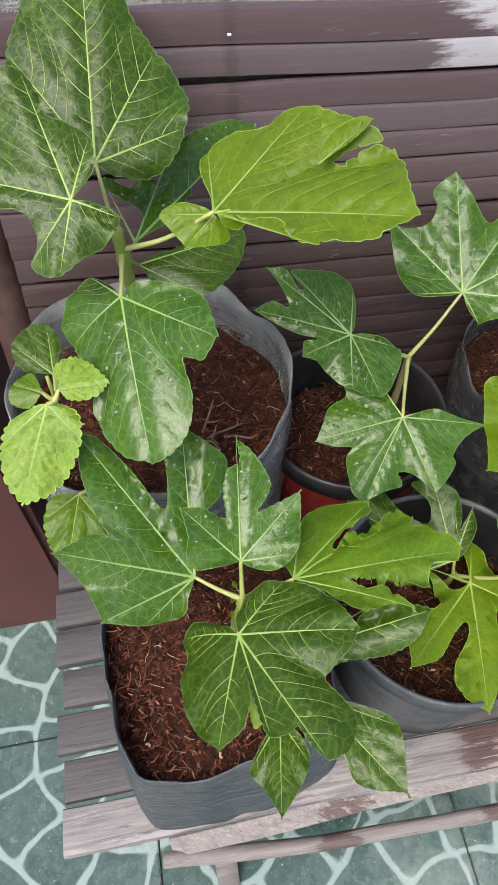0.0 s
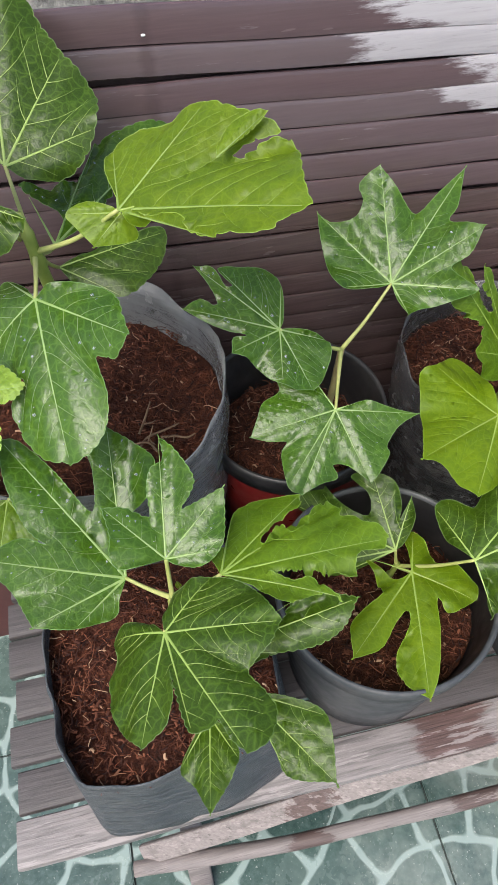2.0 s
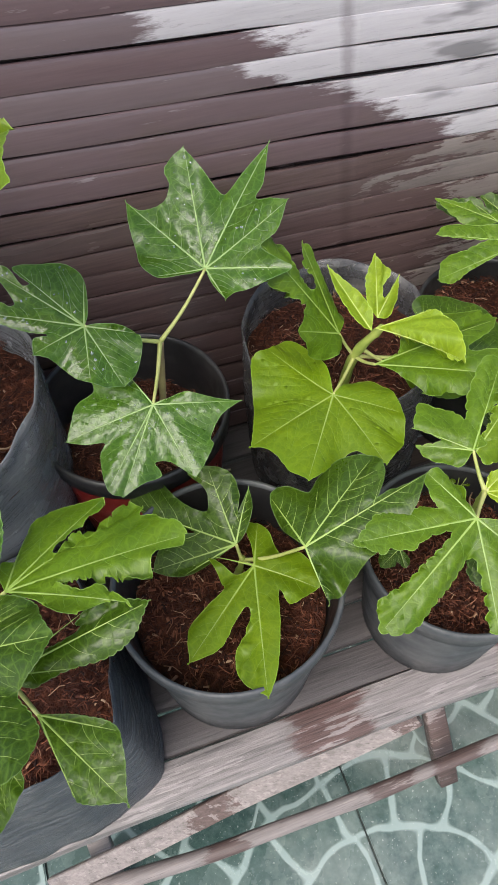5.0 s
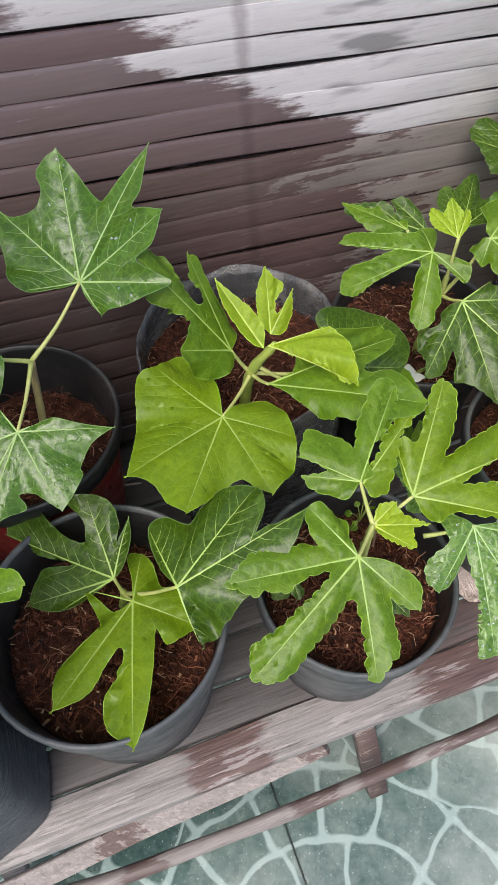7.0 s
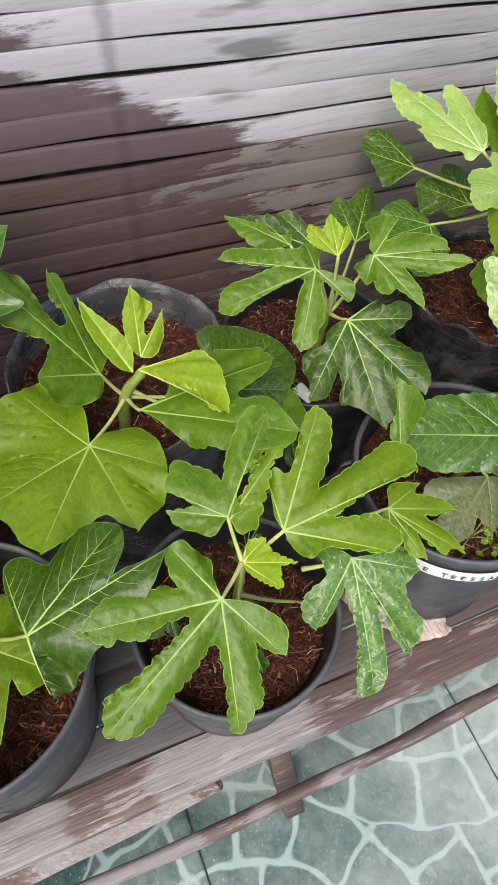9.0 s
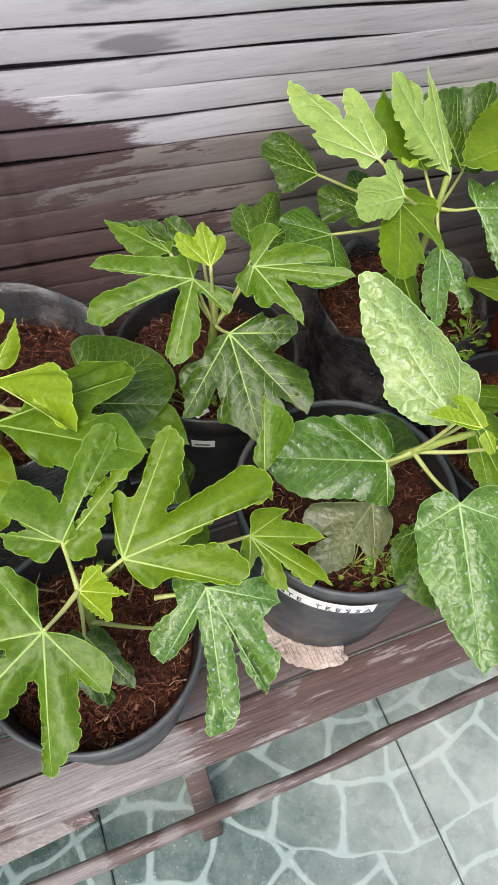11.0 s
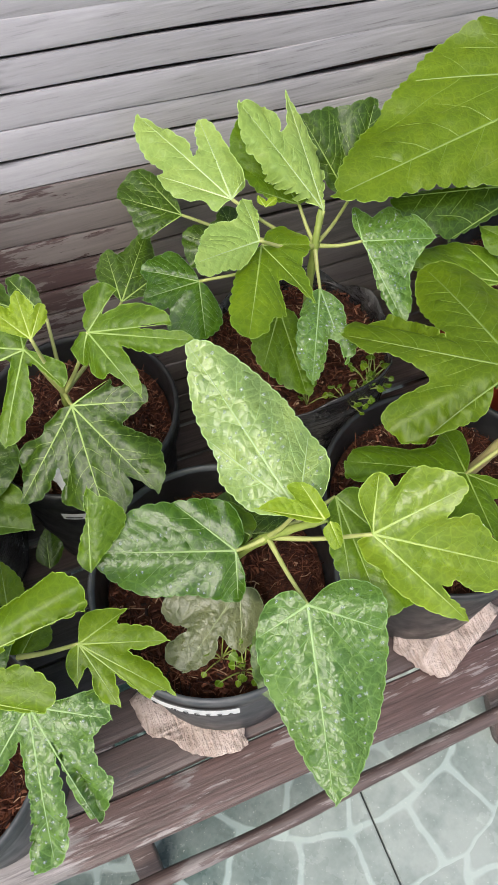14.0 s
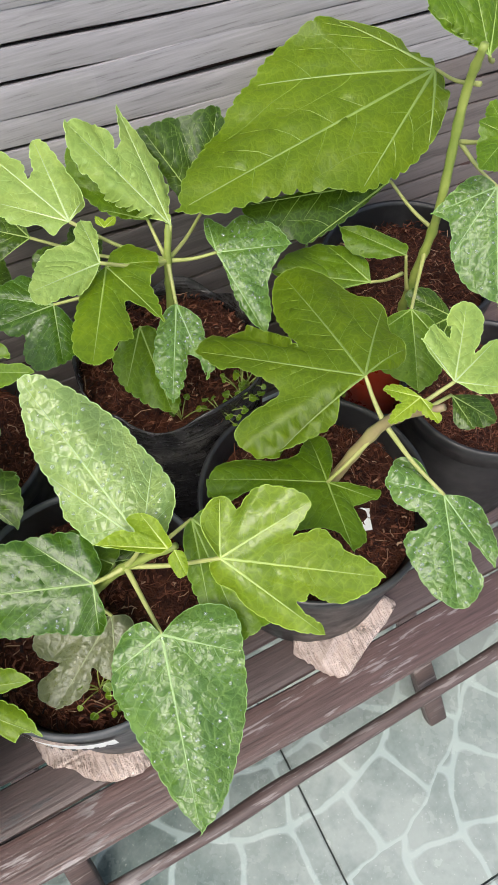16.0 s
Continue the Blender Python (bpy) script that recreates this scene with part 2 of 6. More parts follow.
def bamboo_material(name, varnish, worn, edge, gloss, way=1.0, patch=0.0, slope=0.0, loose=0.26, stained=0.3, marks=(), spread=0.5, grainy=1.0, smear=None, grey=None, rings=(), chips=0.0):
    """Bamboo strip, varnished on one side of x = edge and worn grey on the other (way 1: worn past it)."""
    m = Mat(name, gloss)
    geo = m.n.new("ShaderNodeNewGeometry").outputs["Position"]
    sep = m.n.new("ShaderNodeSeparateXYZ")
    m.l.new(geo, sep.inputs[0])
    grain = m.noise(40, 6, 0.65, m.scaled((0.5, 12, 12), geo))
    stain = m.noise(9, 7, 0.72, m.scaled((1.3, 9, 9), geo))
    rnd = m.math("MULTIPLY", m.math("SUBTRACT", m.random(), 0.5), loose)
    x = m.math("ADD", m.math("ADD", sep.outputs[0], rnd), m.math("MULTIPLY", m.math("SUBTRACT", stain, 0.5), spread))
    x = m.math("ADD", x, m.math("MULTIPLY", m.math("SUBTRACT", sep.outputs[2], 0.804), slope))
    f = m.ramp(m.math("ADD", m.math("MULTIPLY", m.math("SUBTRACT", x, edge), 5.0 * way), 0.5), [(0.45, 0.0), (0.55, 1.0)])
    if patch:
        spots = m.ramp(m.noise(5.5, 5, 0.7, m.scaled((1.0, 2.2, 2.2), geo)), [(0.56, 0.0), (0.62, patch)])
        f = m.math("SUBTRACT", f, spots)
    for at, half in marks:  # patches where the brown varnish has stayed
        d = m.math("ADD", m.math("ABSOLUTE", m.math("SUBTRACT", sep.outputs[0], at)), m.math("MULTIPLY", m.math("SUBTRACT", stain, 0.5), 0.10))
        f = m.math("MULTIPLY", f, m.ramp(m.math("DIVIDE", d, half * 2), [(0.42, 0.0), (0.58, 1.0)]))
    v = m.mix(m.ramp(grain, [(0.3, 0.0), (0.7, 1.0)]), tuple((1 - 0.45 * grainy) * c for c in varnish), tuple((1 + 0.4 * grainy) * c for c in varnish))
    w = m.mix(m.ramp(grain, [(0.3, 0.0), (0.7, 1.0)]), tuple((1 - 0.32 * grainy) * c for c in worn), tuple((1 + 0.18 * grainy) * c for c in worn))
    w = m.mix(m.ramp(m.noise(60, 5, 0.7, m.scaled((0.35, 4, 4), geo)), [(0.58, 0.0), (0.68, 0.75 * grainy)]), w, tuple(0.3 * c for c in worn))
    if grey:  # bare cane gets a darker tone further along, where the painted glare ends
        w = m.mix(m.ramp(m.math("ADD", sep.outputs[0], m.math("MULTIPLY", m.math("SUBTRACT", stain, 0.5), 0.3)), [(0.62, 0.0), (0.80, 1.0)]), w, m.mix(m.ramp(grain, [(0.3, 0.0), (0.7, 1.0)]), tuple(0.75 * c for c in grey), tuple(1.2 * c for c in grey)))
    col = m.mix(f, v, w)
    streak = m.ramp(m.noise(14, 6, 0.75, m.scaled((0.45, 7, 7), geo)), [(0.50, 0.0), (0.62, stained)])
    col = m.mix(m.math("MULTIPLY", streak, f), col, tuple(0.28 * c for c in worn))
    flake = m.ramp(m.noise(26, 5, 0.7, m.scaled((0.5, 5, 5), geo)), [(0.66 - chips, 0.0), (0.70 - chips, 0.5 * grainy)])
    col = m.mix(flake, col, tuple(min(0.6, 1.5 * c) for c in worn))
    col = m.mix(m.math("MULTIPLY", m.random(), 0.2), col, tuple(0.45 * c for c in worn))
    for at in rings:  # dark scars of the cane's nodes
        d = m.math("ADD", m.math("ABSOLUTE", m.math("SUBTRACT", sep.outputs[0], at)), m.math("MULTIPLY", m.math("SUBTRACT", stain, 0.5), 0.012))
        col = m.mix(m.ramp(m.math("MULTIPLY", d, 100.0), [(0.18, 0.40), (0.75, 0.0)]), col, tuple(0.5 * c for c in varnish))
    if smear:  # drawn-out dark smudges where the strips were nailed
        d = m.math("DIVIDE", m.math("ABSOLUTE", m.math("SUBTRACT", sep.outputs[0], smear)), 0.10)
        k = m.noise(30, 3, 0.5, m.scaled((0.35, 2.4, 2.4), geo))
        col = m.mix(m.ramp(m.math("SUBTRACT", k, m.math("MULTIPLY", d, 0.30)), [(0.48, 0.0), (0.60, 0.75)]), col, tuple(0.25 * c for c in worn))
    m.color(col)
    m.rough(m.mix(f, m.ramp(m.noise(30, 3, 0.5, m.scaled((0.3, 3, 3), geo)), [(0.3, gloss), (0.8, gloss + 0.15)]), m.ramp(grain, [(0.2, gloss + 0.06), (0.8, gloss + 0.28)])))
    m.bump(grain, 0.35 * grainy, 0.0012)
    return m.m


# worn patches; the sky glare on the upper strips is lightened into their worn tone
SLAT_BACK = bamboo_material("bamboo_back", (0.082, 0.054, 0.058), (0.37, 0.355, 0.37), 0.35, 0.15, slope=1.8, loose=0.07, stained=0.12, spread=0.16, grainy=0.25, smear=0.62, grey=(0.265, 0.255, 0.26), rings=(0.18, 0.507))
# darker copy for the lower strips, which that glare does not reach
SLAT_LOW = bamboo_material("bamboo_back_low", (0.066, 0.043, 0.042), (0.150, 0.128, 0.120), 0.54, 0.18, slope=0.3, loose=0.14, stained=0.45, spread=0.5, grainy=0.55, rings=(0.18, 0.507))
SLAT_SEAT = bamboo_material("bamboo_seat", (0.088, 0.062, 0.057), (0.074, 0.066, 0.066), 0.60, 0.36, -1.0, stained=0.5)
RAIL = bamboo_material("bamboo_rail", (0.090, 0.054, 0.048), (0.225, 0.205, 0.200), 0.62, 0.28, -1.0, 0.0, loose=0.0, stained=0.55, marks=((0.345, 0.034), (0.565, 0.045)), spread=0.35, grainy=1.2, chips=0.09)
STRETCHER = bamboo_material("bamboo_stretcher", (0.085, 0.056, 0.050), (0.225, 0.198, 0.190), 0.62, 0.45, -1.0, 0.0, loose=0.0, stained=0.45, marks=((0.225, 0.022), (0.44, 0.03), (0.53, 0.035)), spread=0.4, chips=0.10)
BAMBOO_CUT = stem_material("bamboo_cut", (0.42, 0.36, 0.28), (0.52, 0.46, 0.36))
DARKWOOD = stem_material("dark_wood", (0.035, 0.018, 0.015), (0.075, 0.040, 0.034))


def tile_material():
    """Glazed green tile with a printed pale fan web; rosettes sit on every other tile corner."""
    m = Mat("green_tile", 0.16)
    geo = m.n.new("ShaderNodeNewGeometry").outputs["Position"]
    wob = m.n.new("ShaderNodeTexNoise")
    m.l.new(geo, wob.inputs["Vector"])
    wob.inputs["Scale"].default_value = 12
    wv = m.n.new("ShaderNodeVectorMath")
    wv.operation = "MULTIPLY_ADD"
    m.l.new(wob.outputs["Color"], wv.inputs[0])
    wv.inputs[1].default_value = (0.034, 0.034, 0)
    m.l.new(geo, wv.inputs[2])
    sep = m.n.new("ShaderNodeSeparateXYZ")
    m.l.new(wv.outputs[0], sep.inputs[0])

    def web(cx, cy, turn):
        u = m.math("SUBTRACT", m.math("WRAP", m.math("SUBTRACT", sep.outputs[0], cx + 0.017), 0.4, -0.4), 0.0)
        v = m.math("SUBTRACT", m.math("WRAP", m.math("SUBTRACT", sep.outputs[1], cy + 0.017), 0.4, -0.4), 0.0)
        r = m.math("SQRT", m.math("ADD", m.math("MULTIPLY", u, u), m.math("MULTIPLY", v, v)))
        a = m.math("ARCTAN2", v, u)
        # rings sag between the spokes
        k = m.math("DIVIDE", r, 0.081)
        ring = m.math("FLOOR", k)
        count = m.math("ADD", m.math("MULTIPLY", m.math("MINIMUM", ring, 3.0), 5.0), 6.0)
        s = m.math("FRACT", m.math("ADD", m.math("MULTIPLY", a, m.math("DIVIDE", count, 2 * math.pi)), m.math("MULTIPLY", ring, 0.37 + turn)))
        ds = m.math("MULTIPLY", m.math("ABSOLUTE", m.math("SUBTRACT", s, 0.5)), m.math("DIVIDE", m.math("MULTIPLY", r, 2 * math.pi), count))
        fr = m.math("FRACT", k)
        dr = m.math("MULTIPLY", m.math("MINIMUM", fr, m.math("SUBTRACT", 1.0, fr)), 0.081)
        return r, m.math("DIVIDE", m.math("MULTIPLY", ds, dr), m.math("ADD", m.math("ADD", ds, dr), 0.0001))  # fillets where lines meet

    r1, d1 = web(0.8, 0.858, 0.0)
    r2, d2 = web(0.4, 0.458, 0.2)
    near = m.math("GREATER_THAN", r1, 0.324)
    d = m.math("ADD", m.math("MULTIPLY", near, d2), m.math("MULTIPLY", m.math("SUBTRACT", 1.0, near), d1))
    thick = m.math("ADD", m.math("MULTIPLY", d, 100.0), m.math("MULTIPLY", m.math("SUBTRACT", m.noise(28, 3, src=geo), 0.5), 0.35))
    line = m.ramp(thick, [(0.22, 1.0), (0.40, 0.0)])
    body = m.ramp(m.noise(70, 6, 0.75), [(0.32, (0.020, 0.046, 0.041)), (0.5, (0.042, 0.078, 0.070)), (0.66, (0.078, 0.120, 0.108))])
    body = m.mix(m.ramp(m.noise(7, 3), [(0.35, 0.0), (0.7, 0.5)]), body, (0.095, 0.140, 0.122))
    body = m.mix(m.ramp(m.noise(210, 3), [(0.66, 0.0), (0.74, 0.6)]), body, (0.035, 0.06, 0.05))
    col = m.mix(m.math("MULTIPLY", line, 0.92), body, (0.25, 0.325, 0.305))
    body_speck = m.ramp(m.noise(260, 2), [(0.66, 0.0), (0.70, 0.45)])
    col = m.mix(body_speck, col, (0.46, 0.48, 0.44))
    # dusty blotches; the steady paling to the right paints in the floor's sheen
    film = m.math("ADD", m.math("MULTIPLY", m.math("MINIMUM", sep.outputs[0], 0.95), 0.50), m.noise(4, 6, 0.7, geo))
    col = m.mix(m.ramp(film, [(0.66, 0.0), (1.12, 0.60)]), col, (0.46, 0.50, 0.46))
    m.color(col)
    m.rough(m.ramp(m.noise(9, 5, 0.7), [(0.35, 0.10), (0.7, 0.40)]))
    m.bump(m.math("ADD", m.math("MULTIPLY", m.noise(150, 3), 0.5), line), 0.18, 0.001)
    return m.m


TILE = tile_material()


def plain(name, a, b, scale, rough, bump=0.3, dist=0.002):
    m = Mat(name, rough)
    m.color(m.mix(m.ramp(m.noise(scale, 6, 0.65), [(0.3, 0.0), (0.7, 1.0)]), a, b))
    m.bump(m.noise(scale * 4, 4), bump, dist)
    return m.m


GROUT = plain("grout", (0.030, 0.040, 0.037), (0.07, 0.085, 0.08), 60, 0.9)
RED_PAINT = plain("red_paint", (0.055, 0.013, 0.013), (0.080, 0.020, 0.019), 14, 0.55, 0.2)
PEBBLE = plain("pebble_dash", (0.18, 0.18, 0.17), (0.62, 0.61, 0.58), 120, 0.85, 1.0, 0.01)
def husk_material():
    """Dry ribbed husk: pale straw with dark ribs."""
    m = Mat("dry_husk", 0.85)
    c = m.mix(m.ramp(m.noise(55, 6, 0.65), [(0.3, 0.0), (0.7, 1.0)]), (0.36, 0.28, 0.235), (0.60, 0.50, 0.445))
    ribs = m.noise(1, 4, 0.6, m.scaled((330, 45, 45)), 0.4)
    m.color(m.mix(m.ramp(ribs, [(0.52, 0.0), (0.64, 0.42)]), c, (0.16, 0.10, 0.08)))
    m.bump(m.math("SUBTRACT", m.noise(220, 4), ribs), 0.8, 0.004)
    return m.m


CARD = husk_material()
WATER = Mat("water", 0.04)
WATER.color((0.62, 0.68, 0.62))
WATER.put(WATER.b.inputs["Alpha"], 0.22)
WATER = WATER.m
LABEL = plain("label_white", (0.68, 0.68, 0.67), (0.80, 0.80, 0.79), 40, 0.5, 0.1)
INK = plain("ink", (0.02, 0.02, 0.02), (0.04, 0.04, 0.04), 80, 0.6, 0.1)


# ---- building helpers ----
def part(name, bm, material, parent, label="", smooth=True, kind=""):
    """Link a bmesh as one mesh object under a thing or a part."""
    me = bpy.data.meshes.new(name)
    bm.to_mesh(me)
    bm.free()
    if smooth:
        me.polygons.foreach_set("use_smooth", [True] * len(me.polygons))
    for mt in (material if isinstance(material, (list, tuple)) else [material]):
        me.materials.append(mt)
    ob = new(name, me)
    ob.parent = parent
    return tagged(ob, label, "", "", kind)


def mesh_of(name, verts, faces, material):
    me = bpy.data.meshes.new(name)
    me.from_pydata([tuple(v) for v in verts], [], [tuple(f) for f in faces])
    me.polygons.foreach_set("use_smooth", [True] * len(me.polygons))
    me.materials.append(material)
    return me


def thing(name, at, label, category, group="", kind=""):
    ob = new(name)
    ob.location = at
    ob.empty_display_size = 0.02
    return tagged(ob, label, category, group, kind)


def spline(pts, n):
    """Catmull-Rom through the points, n steps a piece."""
    p = [np.array(q, float) for q in pts]
    p = [2 * p[0] - p[1]] + p + [2 * p[-1] - p[-2]]
    out = []
    for i in range(1, len(p) - 2):
        a, b, c, d = p[i - 1:i + 3]
        for k in range(n):
            t = k / n
            out.append(0.5 * (2 * b + (c - a) * t + (2 * a - 5 * b + 4 * c - d) * t * t + (3 * b - a - 3 * c + d) * t ** 3))
    out.append(p[-2])
    return out


def tube_data(pts, radii, seg=8, n=5):
    path = spline(pts, n)
    rad = [float(r[0]) for r in spline([(r,) for r in radii], n)]
    vs, fs, up = [], [], np.array([0.13, 0.37, 0.92])
    for i, (c, r) in enumerate(zip(path, rad)):
        t = path[min(i + 1, len(path) - 1)] - path[max(i - 1, 0)]
        t = t / (np.linalg.norm(t) + 1e-9)
        u = np.cross(t, up)
        if np.linalg.norm(u) < 1e-3:
            u = np.cross(t, (1, 0, 0))
        u /= np.linalg.norm(u)
        w = np.cross(t, u)
        for k in range(seg):
            a = 2 * math.pi * k / seg
            vs.append(c + r * (u * math.cos(a) + w * math.sin(a)))
    for i in range(len(path) - 1):
        for k in range(seg):
            a, b = i * seg + k, i * seg + (k + 1) % seg
            fs.append((a, b, b + seg, a + seg))
    fs.append(tuple(range(seg - 1, -1, -1)))
    e = (len(path) - 1) * seg
    fs.append(tuple(range(e, e + seg)))
    return vs, fs


def tube(name, pts, radii, material, parent, seg=8, n=5, label=""):
    """A round, tapering rod through world points, as a part."""
    o = np.array(parent.matrix_basis.translation) if parent else np.zeros(3)
    vs, fs = tube_data([np.array(p, float) - o for p in pts], radii, seg, n)
    ob = new(name, mesh_of(name, vs, fs, material))
    ob.parent = parent
    return tagged(ob, label)


def lathe(profile, seg=56, wob=None):
    """Vertices and faces of a profile of (radius, height) turned about z; wob(a, r, z) may change the radius."""
    vs, fs = [], []
    for r, z in profile:
        for k in range(seg):
            a = 2 * math.pi * k / seg
            rr, zz = wob(a, r, z) if wob else (r, z)
            vs.append((rr * math.cos(a), rr * math.sin(a), zz))
    for i in range(len(profile) - 1):
        for k in range(seg):
            a, b = i * seg + k, i * seg + (k + 1) % seg
            fs.append((a, b, b + seg, a + seg))
    return vs, fs


# ---- the setting ----
SEAT_Z = 0.388


def box(name, lo, hi, material, parent=None, bevel=0.002):
    bm = bmesh.new()
    bmesh.ops.create_cube(bm, size=1)
    c = [(a + b) / 2 for a, b in zip(lo, hi)]
    for v in bm.verts:
        v.co = Vector([c[i] + v.co[i] * (hi[i] - lo[i]) for i in range(3)])
    if bevel:
        bmesh.ops.bevel(bm, geom=bm.edges[:], offset=bevel, segments=2, affect="EDGES")
    return part(name, bm, material, parent, smooth=False)


ground = box("ground", (-30, -30, -0.3), (30, 30, -0.006), GROUT, None, 0)
tagged(ground, "dark grout bed below the green floor tiles", "ground", kind="structure")
wall_back = box("wall_back", (-4, 1.34, -0.1), (5, 1.5, 0.95), PEBBLE, None, 0.004)
tagged(wall_back, "pale pebble-dash wall behind the bamboo bench", "wall", kind="structure")
red_step = box("red_step", (-2.2, 1.035, -0.005), (-0.085, 1.335, 0.55), RED_PAINT, None, 0.008)
tagged(red_step, "dark red painted masonry ledge beside the bench", "step", kind="structure")


# ---- the bamboo bench ----
bench = thing("bamboo_bench", (0.5, 0.85, 0.0), "long weathered bamboo slat bench with a leaning slatted back", "bench")


def bamboo_strip(x0, x1, width, thick, seed, nodes=0.33, bow=0.5, n=56, square=0.3, start=None):
    """Split bamboo along x: rounded upper face, node rings, slightly crooked."""
    rng = random.Random(seed)
    off, ph = rng.random() * nodes, rng.random() * 6
    off = off if start is None else start + 0.006 * rng.uniform(-1, 1)
    prof = []
    for k in range(9):
        a = math.pi * k / 8
        prof.append((-math.cos(a) * width / 2, math.sin(a) ** square * thick * bow))
    prof += [(width / 2 * 0.92, -thick * (1 - bow)), (-width / 2 * 0.92, -thick * (1 - bow))]
    vs, fs, m = [], [], len(prof)
    for i in range(n + 1):
        x = x0 + (x1 - x0) * i / n
        d = abs(((x - off) / nodes) % 1 - 0.5)
        ring = math.exp(-((d * nodes) / 0.006) ** 2) * 0.0012
        cr = 0.0016 * math.sin(x * 7 + ph) + 0.0008 * math.sin(x * 23 + ph)
        w = 1 + 0.03 * math.sin(x * 5 + ph * 2)
        for y, z in prof:
            vs.append((x, y * w + cr, z + (ring if z > 0 else 0) + 0.0009 * math.sin(x * 11 + ph)))
    for i in range(n):
        for k in range(m):
            a, b = i * m + k, i * m + (k + 1) % m
            fs.append((a, a + m, b + m, b))
    fs.append(tuple(range(m)))
    fs.append(tuple(range(n * m + m - 1, n * m - 1, -1)))
    return vs, fs


def bench_strip(name, x0, x1, y, z, width, thick, material, seed, rx=0, rz=0, ry=0, **k):
    vs, fs = bamboo_strip(x0 - 0.5, x1 - 0.5, width, thick, seed, **k)
    me = mesh_of(name, vs, fs, material)
    me.polygons.foreach_set("use_smooth", [False] * len(me.polygons))
    ob = new(name, me)
    ob.parent = bench
    ob.matrix_basis = pose(0, y - 0.85, z, rx, ry, rz)
    return ob


XR = 1.95
# seat: front rail and slats behind it
rail = bench_strip("front_rail", -0.040, XR, 0.683, 0.3845, 0.038, 0.020, RAIL, 3, nodes=0.41, bow=0.22, square=0.2)
tagged(rail, "broad split bamboo rail with worn varnish")
for i in range(9):
    bench_strip("seat_slat", -0.045 + 0.008 * random.Random(i).random(), XR, 0.7215 + 0.0395 * i, 0.3835, 0.036, 0.013, SLAT_SEAT, 20 + i, bow=0.30)
# beams under the seat, posts and the low stretcher
for x in (0.02, 0.52, 1.0, 1.5, 1.9):
    vs, fs = tube_data([(x - 0.5, -0.115, 0.345), (x - 0.5, 0.0, 0.345), (x - 0.5, 0.20, 0.345)], [0.016] * 3, 10, 4)
    ob = new("seat_beam", mesh_of("seat_beam", vs, fs, DARKWOOD))
    ob.parent = bench
def sawn_leg(x, foot, head, wide, deep):
    """Sawn bamboo leg of rectangular section, slightly tapered, from foot to head (y, z)."""
    a, b = np.array((x - 0.5, foot[0] - 0.85, foot[1])), np.array((x - 0.502, head[0] - 0.85, head[1]))
    t = (b - a) / np.linalg.norm(b - a)
    n = np.cross((1, 0, 0), t)
    vs, fs, ring = [], [], [(-1, -0.8), (-0.85, -1), (0.85, -1), (1, -0.8), (1, 0.8), (0.85, 1), (-0.85, 1), (-1, 0.8)]
    for i in range(9):
        c = a + (b - a) * i / 8
        w = 1 - 0.06 * math.sin(i * 1.9 + x * 40)
        for u, v in ring:
            vs.append(c + np.array((1, 0, 0)) * u * wide * w + n * v * deep * w)
    for i in range(8):
        for k in range(8):
            p, q = i * 8 + k, i * 8 + (k + 1) % 8
            fs.append((p, q, q + 8, p + 8))
    fs += [tuple(range(7, -1, -1)), tuple(range(64, 72))]
    ob = new("leg", mesh_of("leg", vs, fs, STRETCHER))
    ob.parent = bench


for x in (0.085, 0.528, 1.005, 1.48, 1.9):
    sawn_leg(x, (0.640, 0.002), (0.93, 0.335), 0.0135, 0.009)
    vs, fs = tube_data([(x - 0.5, 0.14, 0.0), (x - 0.5, 0.14, 0.2), (x - 0.5, 0.14, 0.36)], [0.018] * 3, 12, 5)
    ob = new("post", mesh_of("post", vs, fs, DARKWOOD))
    ob.parent = bench
vs, fs = tube_data([(x - 0.5, y - 0.85, z) for x, y, z in ((0.012, 0.672, 0.083), (0.26, 0.655, 0.080), (0.6, 0.652, 0.08), (0.9, 0.662, 0.082), (1.3, 0.67, 0.083), (XR, 0.67, 0.083))], [0.0092, 0.0096, 0.0086, 0.0094, 0.0085, 0.009], 14, 16)
vs = [v + 0.0026 * np.array(noise.noise_vector(Vector((v[0] * 9, v[1] * 60, v[2] * 60)))) * np.array((0.3, 1, 1)) for v in vs]
low = new("low_stretcher", mesh_of("low_stretcher", vs, fs, STRETCHER))
low.parent = bench
brace = bench_strip("brace", -0.068, 0.416, 0.668, 0.395, 0.024, 0.009, STRETCHER, 9, rx=35, ry=-33.2, rz=-2.1, bow=0.3, n=24)
for x in (-0.03, XR - 0.03):
    vs, fs = tube_data([(x - 0.5, 0.17, 0.0), (x - 0.5, 0.20, 0.4), (x - 0.5, 0.285, 0.83)], [0.02] * 3, 12, 6)
    ob = new("back_post", mesh_of("back_post", vs, fs, DARKWOOD))
    ob.parent = bench
# leaning back of narrow strips, running slightly downhill
LEAN = 11.5
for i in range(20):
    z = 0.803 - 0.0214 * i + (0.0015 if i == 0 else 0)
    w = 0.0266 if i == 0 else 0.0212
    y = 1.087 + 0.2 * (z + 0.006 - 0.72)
    # first seven strips carry the painted glare, the rest the darker copy
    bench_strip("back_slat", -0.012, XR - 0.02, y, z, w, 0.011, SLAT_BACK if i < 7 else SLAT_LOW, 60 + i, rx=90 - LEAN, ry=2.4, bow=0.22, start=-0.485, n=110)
# dark board added behind the strips to stand for the shade in their gaps
vs = [(x, 1.087 + 0.2 * (z - 0.72) + d - 0.85, z - 0.0419 * x) for x in (-0.50, XR - 0.53) for z in (0.375, 0.800) for d in (0.014, 0.020)]
